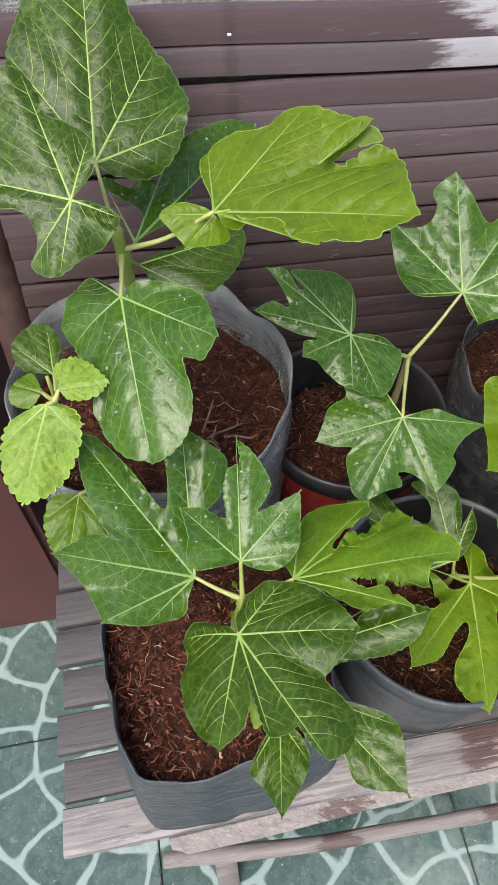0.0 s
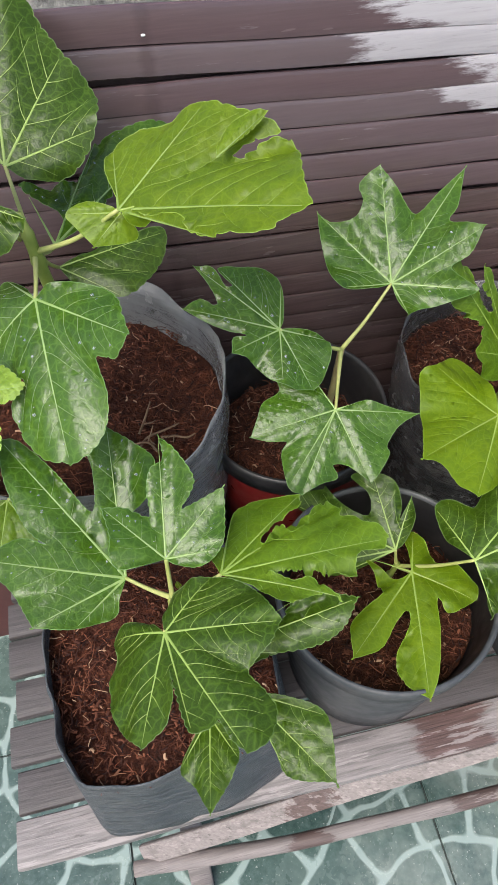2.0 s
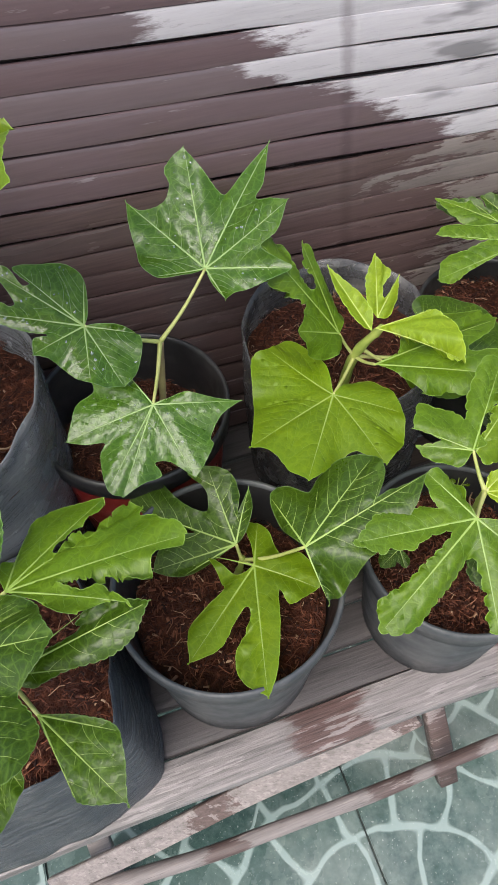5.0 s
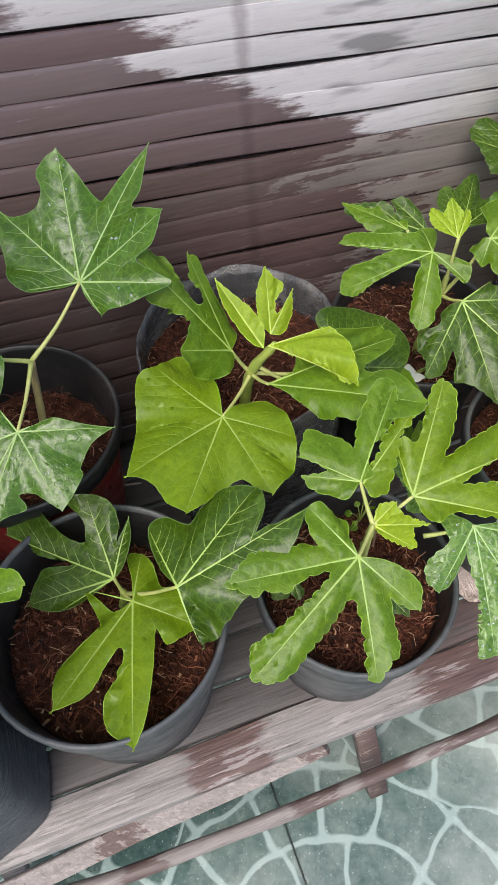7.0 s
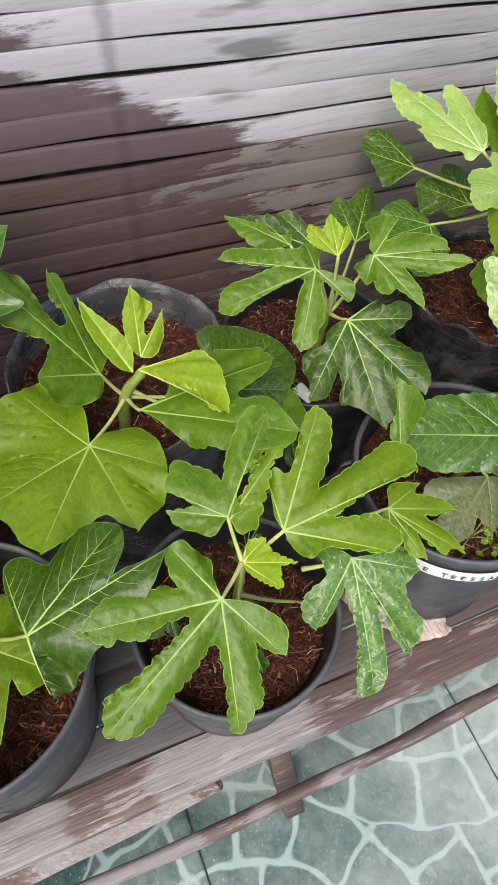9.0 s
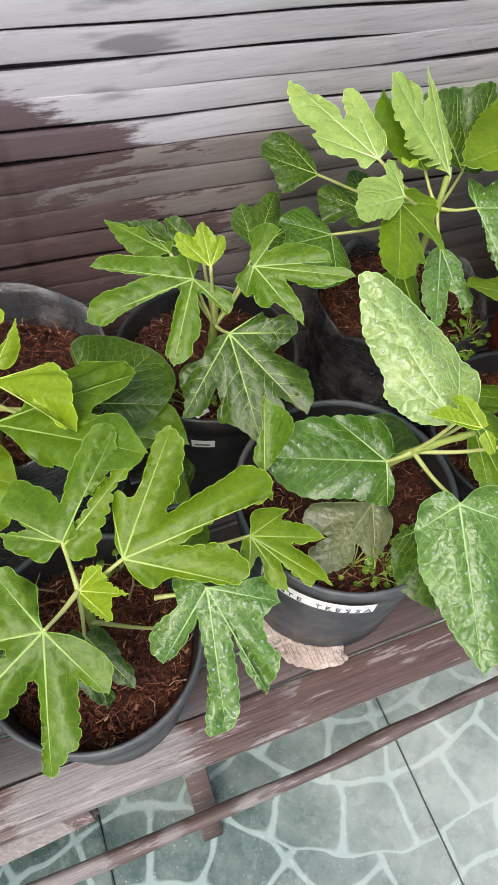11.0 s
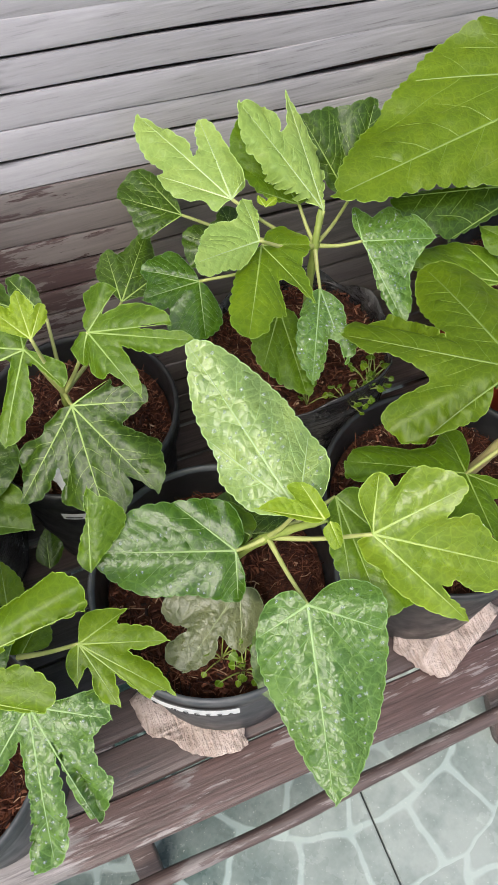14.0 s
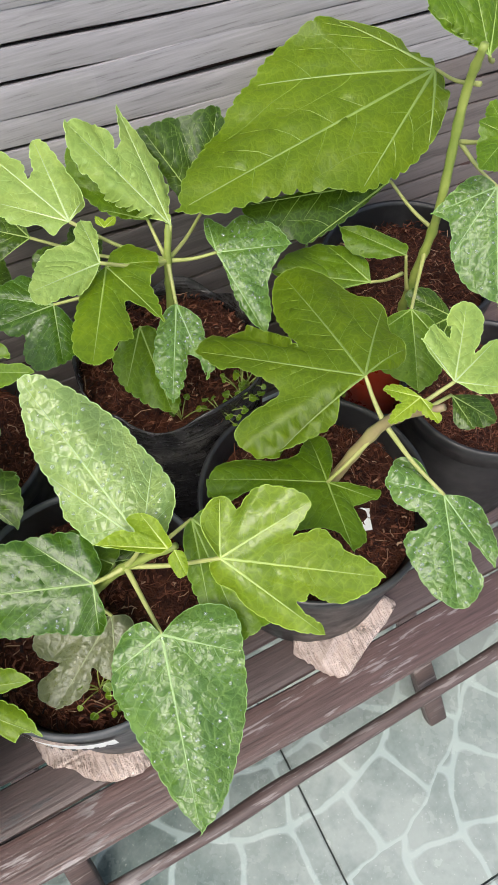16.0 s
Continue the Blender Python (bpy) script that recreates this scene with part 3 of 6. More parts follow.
fs = [(0, 1, 3, 2), (4, 6, 7, 5), (0, 4, 5, 1), (2, 3, 7, 6), (0, 2, 6, 4), (1, 5, 7, 3)]
board = new("gap_shade_board", mesh_of("gap_shade_board", vs, fs, DARKWOOD))
board.data.polygons.foreach_set("use_smooth", [False] * 6)
board.parent = bench
for x in (0.45, 1.2):
    vs, fs = tube_data([(x - 0.5, 0.185, 0.36), (x - 0.5, 0.225, 0.55), (x - 0.5, 0.285, 0.82)], [0.016] * 3, 10, 5)
    ob = new("back_batten", mesh_of("back_batten", vs, fs, DARKWOOD))
    ob.parent = bench


# ---- pots ----
def soil_and_fibres(pot, r, z, seed, count=2300, shape=lambda a: 1.0):
    """Uneven coir surface with loose fibres and chips on it."""
    rng = random.Random(seed)
    vs, fs, rings, seg = [(0, 0, z)], [], 11, 40
    for i in range(1, rings + 1):
        for k in range(seg):
            a = 2 * math.pi * k / seg
            rr = r * i / rings * shape(a)
            x, y = rr * math.cos(a), rr * math.sin(a)
            q = Vector((x * 38 + seed, y * 38, 0))
            vs.append((x, y, z + (0.010 * noise.noise(q * 0.5) + 0.007 * noise.noise(q * 1.6)) * (1 if i < rings else 0.3)))
    for k in range(seg):
        fs.append((0, 1 + k, 1 + (k + 1) % seg))
    for i in range(rings - 1):
        for k in range(seg):
            a, b = 1 + i * seg + k, 1 + i * seg + (k + 1) % seg
            fs.append((a, a + seg, b + seg, b))
    s = new("soil", mesh_of("soil", vs, fs, SOIL))
    s.parent = pot
    tagged(s, "red-brown coir potting mix")
    vs, fs = [], []
    for i in range(count):
        rr, a = r * 0.97 * math.sqrt(rng.random()), rng.random() * 6.283
        rr *= shape(a)
        p = np.array((rr * math.cos(a), rr * math.sin(a), z + 0.002 + 0.007 * rng.random()))
        chip = rng.random() < 0.22
        ln, wd = (0.002 + 0.004 * rng.random(), 0.0005 + 0.0006 * rng.random()) if chip else (0.003 + 0.012 * rng.random() ** 2, 0.0002 + 0.0002 * rng.random())
        b = rng.random() * 6.283
        d = np.array((math.cos(b), math.sin(b), rng.uniform(-0.25, 0.35)))
        w = np.array((-math.sin(b), math.cos(b), rng.uniform(-0.3, 0.3))) * wd
        bend = np.array((rng.uniform(-1, 1), rng.uniform(-1, 1), 0.5)) * ln * 0.22
        n0 = len(vs)
        for t in (0, 0.5, 1):
            c = p + d * ln * (t - 0.5) + bend * (1 - (2 * t - 1) ** 2)
            vs += [c - w, c + w, c + np.array((0, 0, wd * 1.2))]
        for j in (0, 3):
            fs += [(n0 + j, n0 + j + 3, n0 + j + 5, n0 + j + 2), (n0 + j + 2, n0 + j + 5, n0 + j + 4, n0 + j + 1)]
    f = new("coir_litter", mesh_of("coir_litter", vs, fs, FIBRE))
    f.parent = pot
    tagged(f, "loose coir fibres and chips", kind="stuff")


def pot(name, at, r, top, label, material, inner=None, base=0.78, fill=0.03, seed=1, rim_material=None):
    """Tapered nursery pot with a rolled rim; top is the rim's height in the world."""
    x, y = at
    ob = thing(name, (x, y, SEAT_Z), label, "plant pot", "potted figs on the bench")
    hgt, rb = top - SEAT_Z, r * base
    rim = min(0.022, hgt * 0.2)
    at_ = lambda z: rb + (r - 0.004 - rb) * z / hgt
    prof = [(rb * 0.9, 0.0), (rb, 0.002), (at_(hgt * 0.3), hgt * 0.3), (at_(hgt * 0.6), hgt * 0.6), (at_(hgt - rim), hgt - rim)]
    v, f = lathe(prof)
    bd = new("body", mesh_of("body", v, f, material))
    bd.parent = ob
    prof = [(at_(hgt - rim), hgt - rim), (r - 0.0012, hgt - rim + 0.001), (r, hgt - 0.003), (r - 0.001, hgt), (r - 0.0035, hgt), (r - 0.0045, hgt - 0.004)]
    v, f = lathe(prof)
    rm = new("rim", mesh_of("rim", v, f, rim_material or material))
    rm.parent = ob
    prof = [(r - 0.0045, hgt - 0.004), (at_(hgt - rim) - 0.002, hgt - rim), (at_(hgt * 0.4) - 0.002, hgt * 0.4)]
    v, f = lathe(prof)
    iw = new("inner_wall", mesh_of("inner_wall", v, f, inner or material))
    iw.parent = ob
    soil_and_fibres(ob, at_(hgt - fill) - 0.003, hgt - fill, seed)
    return ob


def bag(name, at, r, top, label, material, seed=1, fill=0.035, base=0.92, square=0.0, ragged=0.006, turn=0.0):
    """Soft grow bag: creased sides, uneven folded mouth, thin film."""
    x, y = at
    ob = thing(name, (x, y, SEAT_Z), label, "grow bag", "potted figs on the bench")
    hgt = top - SEAT_Z

    def wob(a, rr, z):
        q = Vector((math.cos(a) * 2.2, math.sin(a) * 2.2, z * 14 + seed * 3.1))
        k = noise.noise(q) * 0.035 + noise.noise(q * 2.7) * 0.018 + noise.noise(Vector((math.cos(a) * 3, math.sin(a) * 3, z * 75 + seed))) * 0.012 + noise.noise(Vector((math.cos(a) * 4, math.sin(a) * 4, z * 190 + seed))) * 0.010
        sq = square * (abs(math.cos(2 * (a - turn))) - 0.64)
        zz = z + (ragged * noise.noise(Vector((math.cos(a) * 2.5, math.sin(a) * 2.5, seed))) * max(0, z / hgt) ** 3 * 2)
        return rr * (1 + k - sq), zz

    prof = [(r * base * 0.8, 0.0), (r * base * 0.97, 0.004)]
    for i in range(1, 41):
        prof.append((r * (base + (1 - base) * i / 40), hgt * i / 40))
    prof += [(r - 0.0012, hgt + 0.0006)] + [(r * (base + (1 - base) * i / 16) - 0.0022, hgt * i / 16) for i in range(15, 8, -1)]
    v, f = lathe(prof, 96, wob)
    bd = new("body", mesh_of("body", v, f, material))
    bd.parent = ob
    soil_and_fibres(ob, r * (base + (1 - base) * 0.8) * 0.985, hgt - fill, seed, shape=lambda a: 1 - square * (abs(math.cos(2 * (a - turn))) - 0.64))
    if material in (BAG_CLEAR, BAG_SMOKE):
        v, f = lathe([(r * base * 0.93, 0.006), (r * (base + (1 - base) * 0.4) * 0.965, hgt * 0.4), (r * (base + (1 - base) * 0.75) * 0.965, hgt - fill - 0.004), (r * 0.5, hgt - fill - 0.004)], 48)
        rb_ = new("root_ball", mesh_of("root_ball", v, f, SOIL))
        rb_.parent = ob
    return ob


# ---- fig leaves ----
def leaf_outline(contour, ribs, serr, seed, pitch=0.06):
    """Closed blade outline in its own plane. contour: (angle from the main axis, reach) round the blade; ribs: (index, lift, 1 pointed or 2 round)."""
    rng = random.Random(seed)
    deg = lambda a, r: np.array((-math.sin(radians(a)) * r, math.cos(radians(a)) * r))
    size = max(r for _, r in contour)
    sharp = {i for i, _, f in ribs if f == 1}
    pts = [np.zeros(2)]
    for i, (a, r) in enumerate(contour):
        if i in sharp:
            pts.append(deg(a, r * 0.985))
        pts.append(deg(a, r))
    pts.append(np.zeros(2))
    c = spline(pts, 10)[:-1]
    even = [c[0]]
    for q in c[1:]:
        d = np.linalg.norm(q - even[-1])
        for k in range(1, int(d / (size * 0.011)) + 1):
            even.append(even[-1] + (q - even[-1]) / d * size * 0.011)
    c = even
    n, out, length = len(c), [], 0.0
    for i in range(n):
        t = c[(i + 1) % n] - c[i - 1]
        length += np.linalg.norm(c[i] - c[i - 1])
        nrm = np.array((t[1], -t[0])) / (np.linalg.norm(t) + 1e-9)
        tooth = math.sin(math.pi * ((length / (size * pitch) + 0.35 * math.sin(i * 0.05 + seed)) % 1)) ** 0.6 * 1.4 - 0.3
        ease = min(1.0, 6 * i / n, 6 * (n - i) / n)
        out.append(c[i] + nrm * size * serr * 1.15 * ease * (tooth - 0.5 + 0.4 * (rng.random() - 0.5)))
    keep = [out[0]]
    for q in out[1:]:
        if np.linalg.norm(q - keep[-1]) > size * 0.004:
            keep.append(q)
    return keep


def inside_all(poly, p):
    """Which of the points p lie within the polygon."""
    x, y = p[:, 0], p[:, 1]
    res = np.zeros(len(p), bool)
    q = np.roll(poly, 1, axis=0)
    for (x1, y1), (x2, y2) in zip(poly, q):
        hit = ((y1 > y) != (y2 > y)) & (x < (x2 - x1) * (y - y1) / (y2 - y1 + 1e-12) + x1)
        res ^= hit
    return res


from mathutils import geometry

LEAF_COUNT, TOOTH = [0], {}
PUFF = {"bright": 0.22, "herb": 0.34, "dark": 0.16, "mid": 0.221, "lime": 0.187, "young": 0.34, "pale": 0.323, "olive": 0.221, "frost": 0.3, "spray": 0.28, "blue": 0.14, "brown": 0.21}


def droplets(blade, pts, z, rng, count):
    """Beads of spray water lying on a blade."""
    vs, fs = [], []
    for i in rng.sample(range(len(pts)), min(len(pts), count)):
        r = 0.0004 + 0.0009 * rng.random() ** 2
        c, st = np.array((*pts[i], z[i])), len(vs)
        for el, k in ((-0.3, 0.95), (0.25, 1.0), (0.6, 0.7)):
            for a in range(7):
                vs.append(c + r * np.array((k * math.cos(a * 0.8976) * 1.2, k * math.sin(a * 0.8976), el)))
        vs.append(c + np.array((0, 0, r * 0.75)))
        for ring in (0, 7):
            fs += [(st + ring + a, st + ring + (a + 1) % 7, st + ring + 7 + (a + 1) % 7, st + ring + 7 + a) for a in range(7)]
        fs += [(st + 14 + a, st + 14 + (a + 1) % 7, st + 21) for a in range(7)]
    d = new("spray_water", mesh_of("spray_water", vs, fs, WATER))
    d.parent = blade
    tagged(d, "clear beaded spray water", kind="stuff")


def leaf(plant, at, turn, kind, contour, ribs, serr=0.01, stalk=None, label=""):
    """One leaf of a plant. at: where blade meets stalk; turn: Euler degrees of the blade (y along its axis, z its upper side);
    contour: (angle, reach) round the blade; ribs: (index into contour, lift of that tip in metres, 1 pointed or 2 round)."""
    LEAF_COUNT[0] += 1
    seed = LEAF_COUNT[0]
    rng = random.Random(seed)
    size = max(r for _, r in contour)
    tooth, pitch = TOOTH.get(plant.name, (1.0, 0.005))
    poly = np.array(leaf_outline(contour, ribs, serr * tooth, seed, min(0.14, pitch / size)))
    ang = np.array([contour[i][0] for i, _, _ in ribs], float)
    lift = np.array([l for _, l, _ in ribs])
    order = np.argsort([a for a, _ in contour])
    call = np.array([contour[i][0] for i in order], float)
    rall = np.array([contour[i][1] for i in order])
    flat = [(contour[i][0], contour[i][1] * 0.98) for i, _, _ in ribs]
    tips = np.array([(-math.sin(radians(a)) * l, math.cos(radians(a)) * l) for a, l in flat])
    wave, ph = 0.026 * size, rng.random() * 6

    # ribs to the lobe tips and curved side veins, all in the blade's plane
    veins = []
    for li, (t, (a, ln)) in enumerate(zip(tips, flat)):
        veins.append(([t * k for k in np.linspace(0, 0.97, 20)], 0.0048 * size + 0.0003, 0.0012 * size))
        if size < 0.01:
            continue
        others = [o_ for j, o_ in enumerate(tips) if j != li]
        u = t / ln
        cnt = max(3, round(5.6 * ln / size)) + rng.randrange(2)
        for j in range(cnt):
            for sgn in (-1, 1):
                k = 0.16 + 0.74 * (j + (0.35 if sgn > 0 else 0) + rng.uniform(-0.15, 0.15)) / cnt
                th = radians(60 - 12 * k + rng.uniform(-5, 5)) * sgn
                ca, sa = math.cos(th), math.sin(th)
                d = np.array((u[0] * ca - u[1] * sa, u[0] * sa + u[1] * ca))
                s = np.linspace(0, 0.75 * ln, 34)
                bow = rng.uniform(1.0, 1.9)
                q = t * k + d * s[:, None] + u * (s[:, None] ** 2) * bow / ln + np.array((-d[1], d[0])) * (0.008 * size * np.sin(s * 42 / size * 0.5 + j))[:, None]
                ok = inside_all(poly, q)
                for o_ in others:
                    kk = np.clip(q @ o_ / (o_ @ o_), 0, 1)
                    ok &= np.linalg.norm(q - kk[:, None] * o_, axis=1) > s * 0.5
                stop = int((len(q) if ok.all() else int(np.argmin(ok))) * 0.95)
                if stop > 4:
                    veins.append((q[:stop:2], (0.0022 if kind in ("dark", "spray") else 0.0014) * size, 0.0005 * size))
    vein_pts = np.concatenate([np.array(v[0]) for v in veins])

    def near(p, pts):
        return np.concatenate([np.min(np.linalg.norm(c[:, None] - pts[None], axis=2), axis=1) for c in np.array_split(p, len(p) // 400 + 1)])

    rib_pts = np.concatenate([t * np.linspace(0, 1, 40)[:, None] for t in tips])

    def height(p):
        a = np.degrees(np.arctan2(-p[:, 0], p[:, 1]))
        r = np.linalg.norm(p, axis=1)
        lf, rc = np.interp(a, ang, lift), np.interp(a, call, rall)
        k = np.clip(r / rc, 0, 1.3)
        z = lf * k ** 1.5 + wave * np.sin(a * 0.09 + ph) * k ** 2 + 0.5 * wave * np.sin(a * 0.23 + ph * 2) * k ** 3
        # blade rises from the ribs, puffs up between side veins, rolls down towards the margin
        d = near(p, rib_pts) / size
        z += size * (0.17 * np.minimum(d, 0.09) - 0.26 * np.maximum(d - 0.09, 0) - 0.03 * k ** 3)
        z += size * PUFF[kind] * np.minimum(near(p, vein_pts) / size, 0.05)
        return z

    step = size / 26
    g = np.arange(-1.25 * size, 1.25 * size, step)
    gx, gy = np.meshgrid(g, g)
    gx = gx + (np.arange(len(g)) % 2)[:, None] * step * 0.5
    grid = np.c_[gx.ravel(), gy.ravel()]
    grid = grid[inside_all(poly, grid)]
    if len(grid):
        grid = grid[(near(grid, poly) > step * 0.45) & (near(grid, vein_pts) > step * 0.4)]
    n = len(poly)
    links, at_ = [(i, (i + 1) % n) for i in range(n)], n + len(grid)
    for path, _, _ in veins:
        links += [(at_ + i, at_ + i + 1) for i in range(len(path) - 1)]
        at_ += len(path)
    coords = [Vector(p) for p in poly] + [Vector(p) for p in grid] + [Vector(p) for p in vein_pts]
    res = geometry.delaunay_2d_cdt(coords, links, [], 1, 1e-5)
    p2 = np.array([tuple(v) for v in res[0]])
    fs = [tuple(f) for f in res[2]]
    z = height(p2)
    ob = new("leaf", mesh_of("leaf", np.c_[p2, z], fs, LEAF[kind]))
    ob.parent = plant
    o = plant.matrix_basis.translation
    ob.matrix_basis = pose(at[0] - o[0], at[1] - o[1], at[2] - o[2], *turn)
    tagged(ob, label)

    # the veins as pale, slightly raised cords
    vs, vf, tone = [], [], []
    faint = kind not in ("dark", "blue", "herb")
    for path, w0, w1 in veins:
        path = np.array(path)
        zz = height(path)
        m0, m = len(vs), len(path)
        for i in range(m):
            t = path[min(i + 1, m - 1)] - path[max(i - 1, 0)]
            w = w0 + (w1 - w0) * i / (m - 1)
            nr = np.array((-t[1], t[0])) / (np.linalg.norm(t) + 1e-9) * w
            vs.append((*(path[i] - nr), zz[i] + 0.0003)), vs.append((*path[i], zz[i] + 0.0004 + 0.5 * w)), vs.append((*(path[i] + nr), zz[i] + 0.0003))
        for i in range(m - 1):
            b = m0 + 3 * i
            vf.extend([(b, b + 1, b + 4, b + 3), (b + 1, b + 2, b + 5, b + 4)])
        tone += [int(faint and w0 < 0.004 * size)] * (2 * (m - 1))
    # the pale, slightly thickened margin
    rim, rz, m0, m = poly, height(poly) + 0.0002, len(vs), len(poly)
    for i in range(m):
        t = rim[(i + 1) % m] - rim[i - 1]
        nr = np.array((-t[1], t[0])) / (np.linalg.norm(t) + 1e-9) * min(0.00024, 0.004 * size)
        vs += [(*(rim[i] - nr), rz[i]), (*rim[i], rz[i] + 0.0002), (*(rim[i] + nr), rz[i])]
    for i in range(m):
        b, e = m0 + 3 * i, m0 + 3 * ((i + 1) % m)
        vf.extend([(b, b + 1, e + 1, e), (b + 1, b + 2, e + 2, e + 1)])
    v = new("venation", mesh_of("venation", vs, vf, VEIN[kind]))
    v.data.materials.append(MARGIN[kind])
    v.data.polygons.foreach_set("material_index", tone + [1] * (2 * m))
    v.parent = ob
    tagged(v, "pale raised veins and margin")
    if kind in ("spray", "blue", "frost") and size > 0.05:
        droplets(ob, grid, height(grid), rng, 30 if kind == "blue" else 90)
    if stalk is not None:
        a, b = np.array(at), np.array(stalk)
        mid = (a + b) / 2 + np.array((0, 0, -0.06 * np.linalg.norm(a - b)))
        tube("petiole", [b, mid, a - 0.0], [0.0019, 0.0014, 0.0012], PETIOLE, plant, 8, 6)
    return ob


# ---- pots and bags, front row ----
bag_b = bag("grow_bag", (0.107, 0.763), 0.089, 0.535, "creased slate-grey plastic grow bag filled with coir", BAG_GREY, 2, 0.022, 1.16, 0.20, 0.010, 0.10)
pot_d = pot("plant_pot", (0.288, 0.773), 0.0875, 0.548, "round grey plastic nursery pot of coir", POT_GREY, POT_BLACK, 0.80, 0.050, 3)
pot_f = pot("plant_pot", (0.474, 0.749), 0.078, 0.522, "grey plastic nursery pot under toothed fig leaves", POT_GREY, POT_BLACK, 0.80, 0.036, 4)
pot_h = pot("plant_pot", (0.682, 0.784), 0.086, 0.545, "black plastic nursery pot with a white name strip", POT_GREY, POT_BLACK, 0.86, 0.030, 5)
pot_i = pot("plant_pot", (0.863, 0.791), 0.0885, 0.532, "black plastic nursery pot propped on dry husk", POT_BLACK, POT_BLACK, 0.84, 0.026, 6)
# back row
bag_a = bag("grow_bag", (0.089, 0.951), 0.112, 0.637, "tall translucent grey plastic grow bag of coir", BAG_CLEAR, 7, 0.045, 0.93, 0.02, 0.008)
pot_c = pot("plant_pot", (0.259, 0.945), 0.0845, 0.566, "dark red plastic pot with black inside", POT_RED, POT_BLACK, 0.78, 0.055, 8, POT_BLACK)
bag_e = bag("grow_bag", (0.457, 0.950), 0.092, 0.580, "smoky translucent plastic grow bag of coir", BAG_SMOKE, 9, 0.040, 0.94, 0.02, 0.006)
pot_g = pot("plant_pot", (0.628, 0.952), 0.080, 0.545, "black plastic nursery pot with a small white label", POT_BLACK, POT_BLACK, 0.8, 0.024, 10)
bag_j = bag("grow_bag", (0.815, 0.950), 0.078, 0.552, "shiny black plastic grow bag", BAG_BLACK, 11, 0.018, 0.95, 0.04, 0.008)
pot_k = pot("plant_pot", (1.055, 0.952), 0.082, 0.545, "orange-red plastic pot with black rim and a tall fig", POT_ORANGE, POT_BLACK, 0.8, 0.026, 12, POT_BLACK)
pot_n = pot("plant_pot", (1.045, 0.815), 0.072, 0.525, "black plastic plant pot half hidden by fig leaves", POT_BLACK, POT_BLACK, 0.86, 0.03, 13)


# ---- fig plants ----
def plant(name, at, label, category="fig plant", tooth=1.0, pitch=0.005):
    """tooth and pitch: how deep and how long the scallops of its leaves' margins are."""
    ob = thing(name, at, label, category, "fig plants")
    TOOTH[ob.name] = (tooth, pitch)
    return ob


def stem(p, pts, radii, material=STEM_GREEN):
    path, rad = spline(pts, 9), [float(r[0]) for r in spline([(r,) for r in radii], 9)]
    s, out = 0.0, []
    for i, (c, r) in enumerate(zip(path, rad)):
        s += np.linalg.norm(c - path[i - 1]) if i else 0.0
        d = (s % 0.021) - 0.0105
        out.append(0.70 * r * (1 + 0.28 * math.exp(-(d / 0.0026) ** 2)))
    return tube("stem", path, out, material, p, 10, 1)


fig_a = plant("fig_plant", (0.087, 0.955, 0.59), "tall young fig with broad glossy dark leaves in a grow bag", tooth=0.75, pitch=0.008)
stem(fig_a, [(0.087, 0.955, 0.585), (0.088, 0.952, 0.68), (0.085, 0.937, 0.77), (0.082, 0.942, 0.795)], [0.006, 0.0055, 0.0055, 0.003])
leaf(fig_a, (0.077, 0.983, 0.8), (36, 10, -8), "dark", [(-117, 0.014), (-93, 0.034), (-79, 0.047), (-61, 0.060), (-47, 0.072), (-34, 0.077), (-22, 0.082), (-11, 0.093), (-2, 0.111), (8, 0.124), (22, 0.118), (33, 0.097), (43, 0.084), (49, 0.072), (53, 0.048), (53, 0.026), (60, 0.008)], [(3, 0.000, 2), (6, 0.000, 2), (9, 0.000, 1), (12, 0.000, 2)], serr=0.01, stalk=(0.085, 0.937, 0.770))
leaf(fig_a, (0.139, 0.906, 0.812), (25, 11, -93), "olive", [(-43, 0.019), (-35, 0.044), (-45, 0.057), (-44, 0.074), (-38, 0.092), (-34, 0.100), (-27, 0.113), (-22, 0.108), (-6, 0.101), (1, 0.098), (4, 0.092), (3, 0.080), (0, 0.071), (3, 0.068), (6, 0.077), (6, 0.095), (20, 0.082), (35, 0.073), (49, 0.063), (71, 0.053), (87, 0.041), (96, 0.027), (88, 0.009)], [(3, 0.004, 2), (6, 0.003, 1), (17, 0.002, 2), (20, 0.002, 2)], serr=0.008, stalk=(0.085, 0.937, 0.770))
leaf(fig_a, (0.14, 0.901, 0.815), (-14, 52, -108), "lime", [(-53, 0.008), (-31, 0.015), (-8, 0.019), (-4, 0.034), (17, 0.035), (20, 0.021), (16, 0.008)], [(4, 0.000, 1)], serr=0.004)
leaf(fig_a, (0.14, 0.913, 0.805), (-18, -42, 116), "lime", [(-59, 0.007), (-45, 0.020), (-26, 0.030), (-9, 0.026), (22, 0.024), (80, 0.016), (106, 0.013)], [(2, 0.000, 2), (4, 0.000, 1)], serr=0.004)
leaf(fig_a, (0.064, 0.926, 0.815), (25, -27, 42), "dark", [(-95, 0.012), (-88, 0.024), (-71, 0.037), (-55, 0.042), (-39, 0.049), (-39, 0.060), (-35, 0.075), (-24, 0.079), (-6, 0.071), (22, 0.062), (38, 0.046), (43, 0.032), (56, 0.025), (85, 0.029), (91, 0.042), (103, 0.044), (115, 0.042), (137, 0.031), (166, 0.029), (194, 0.028), (207, 0.015)], [(2, 0.000, 2), (6, 0.000, 2), (9, 0.000, 1), (14, 0.000, 1), (16, 0.000, 2), (19, 0.000, 1)], serr=0.006, stalk=(0.078, 0.945, 0.775))
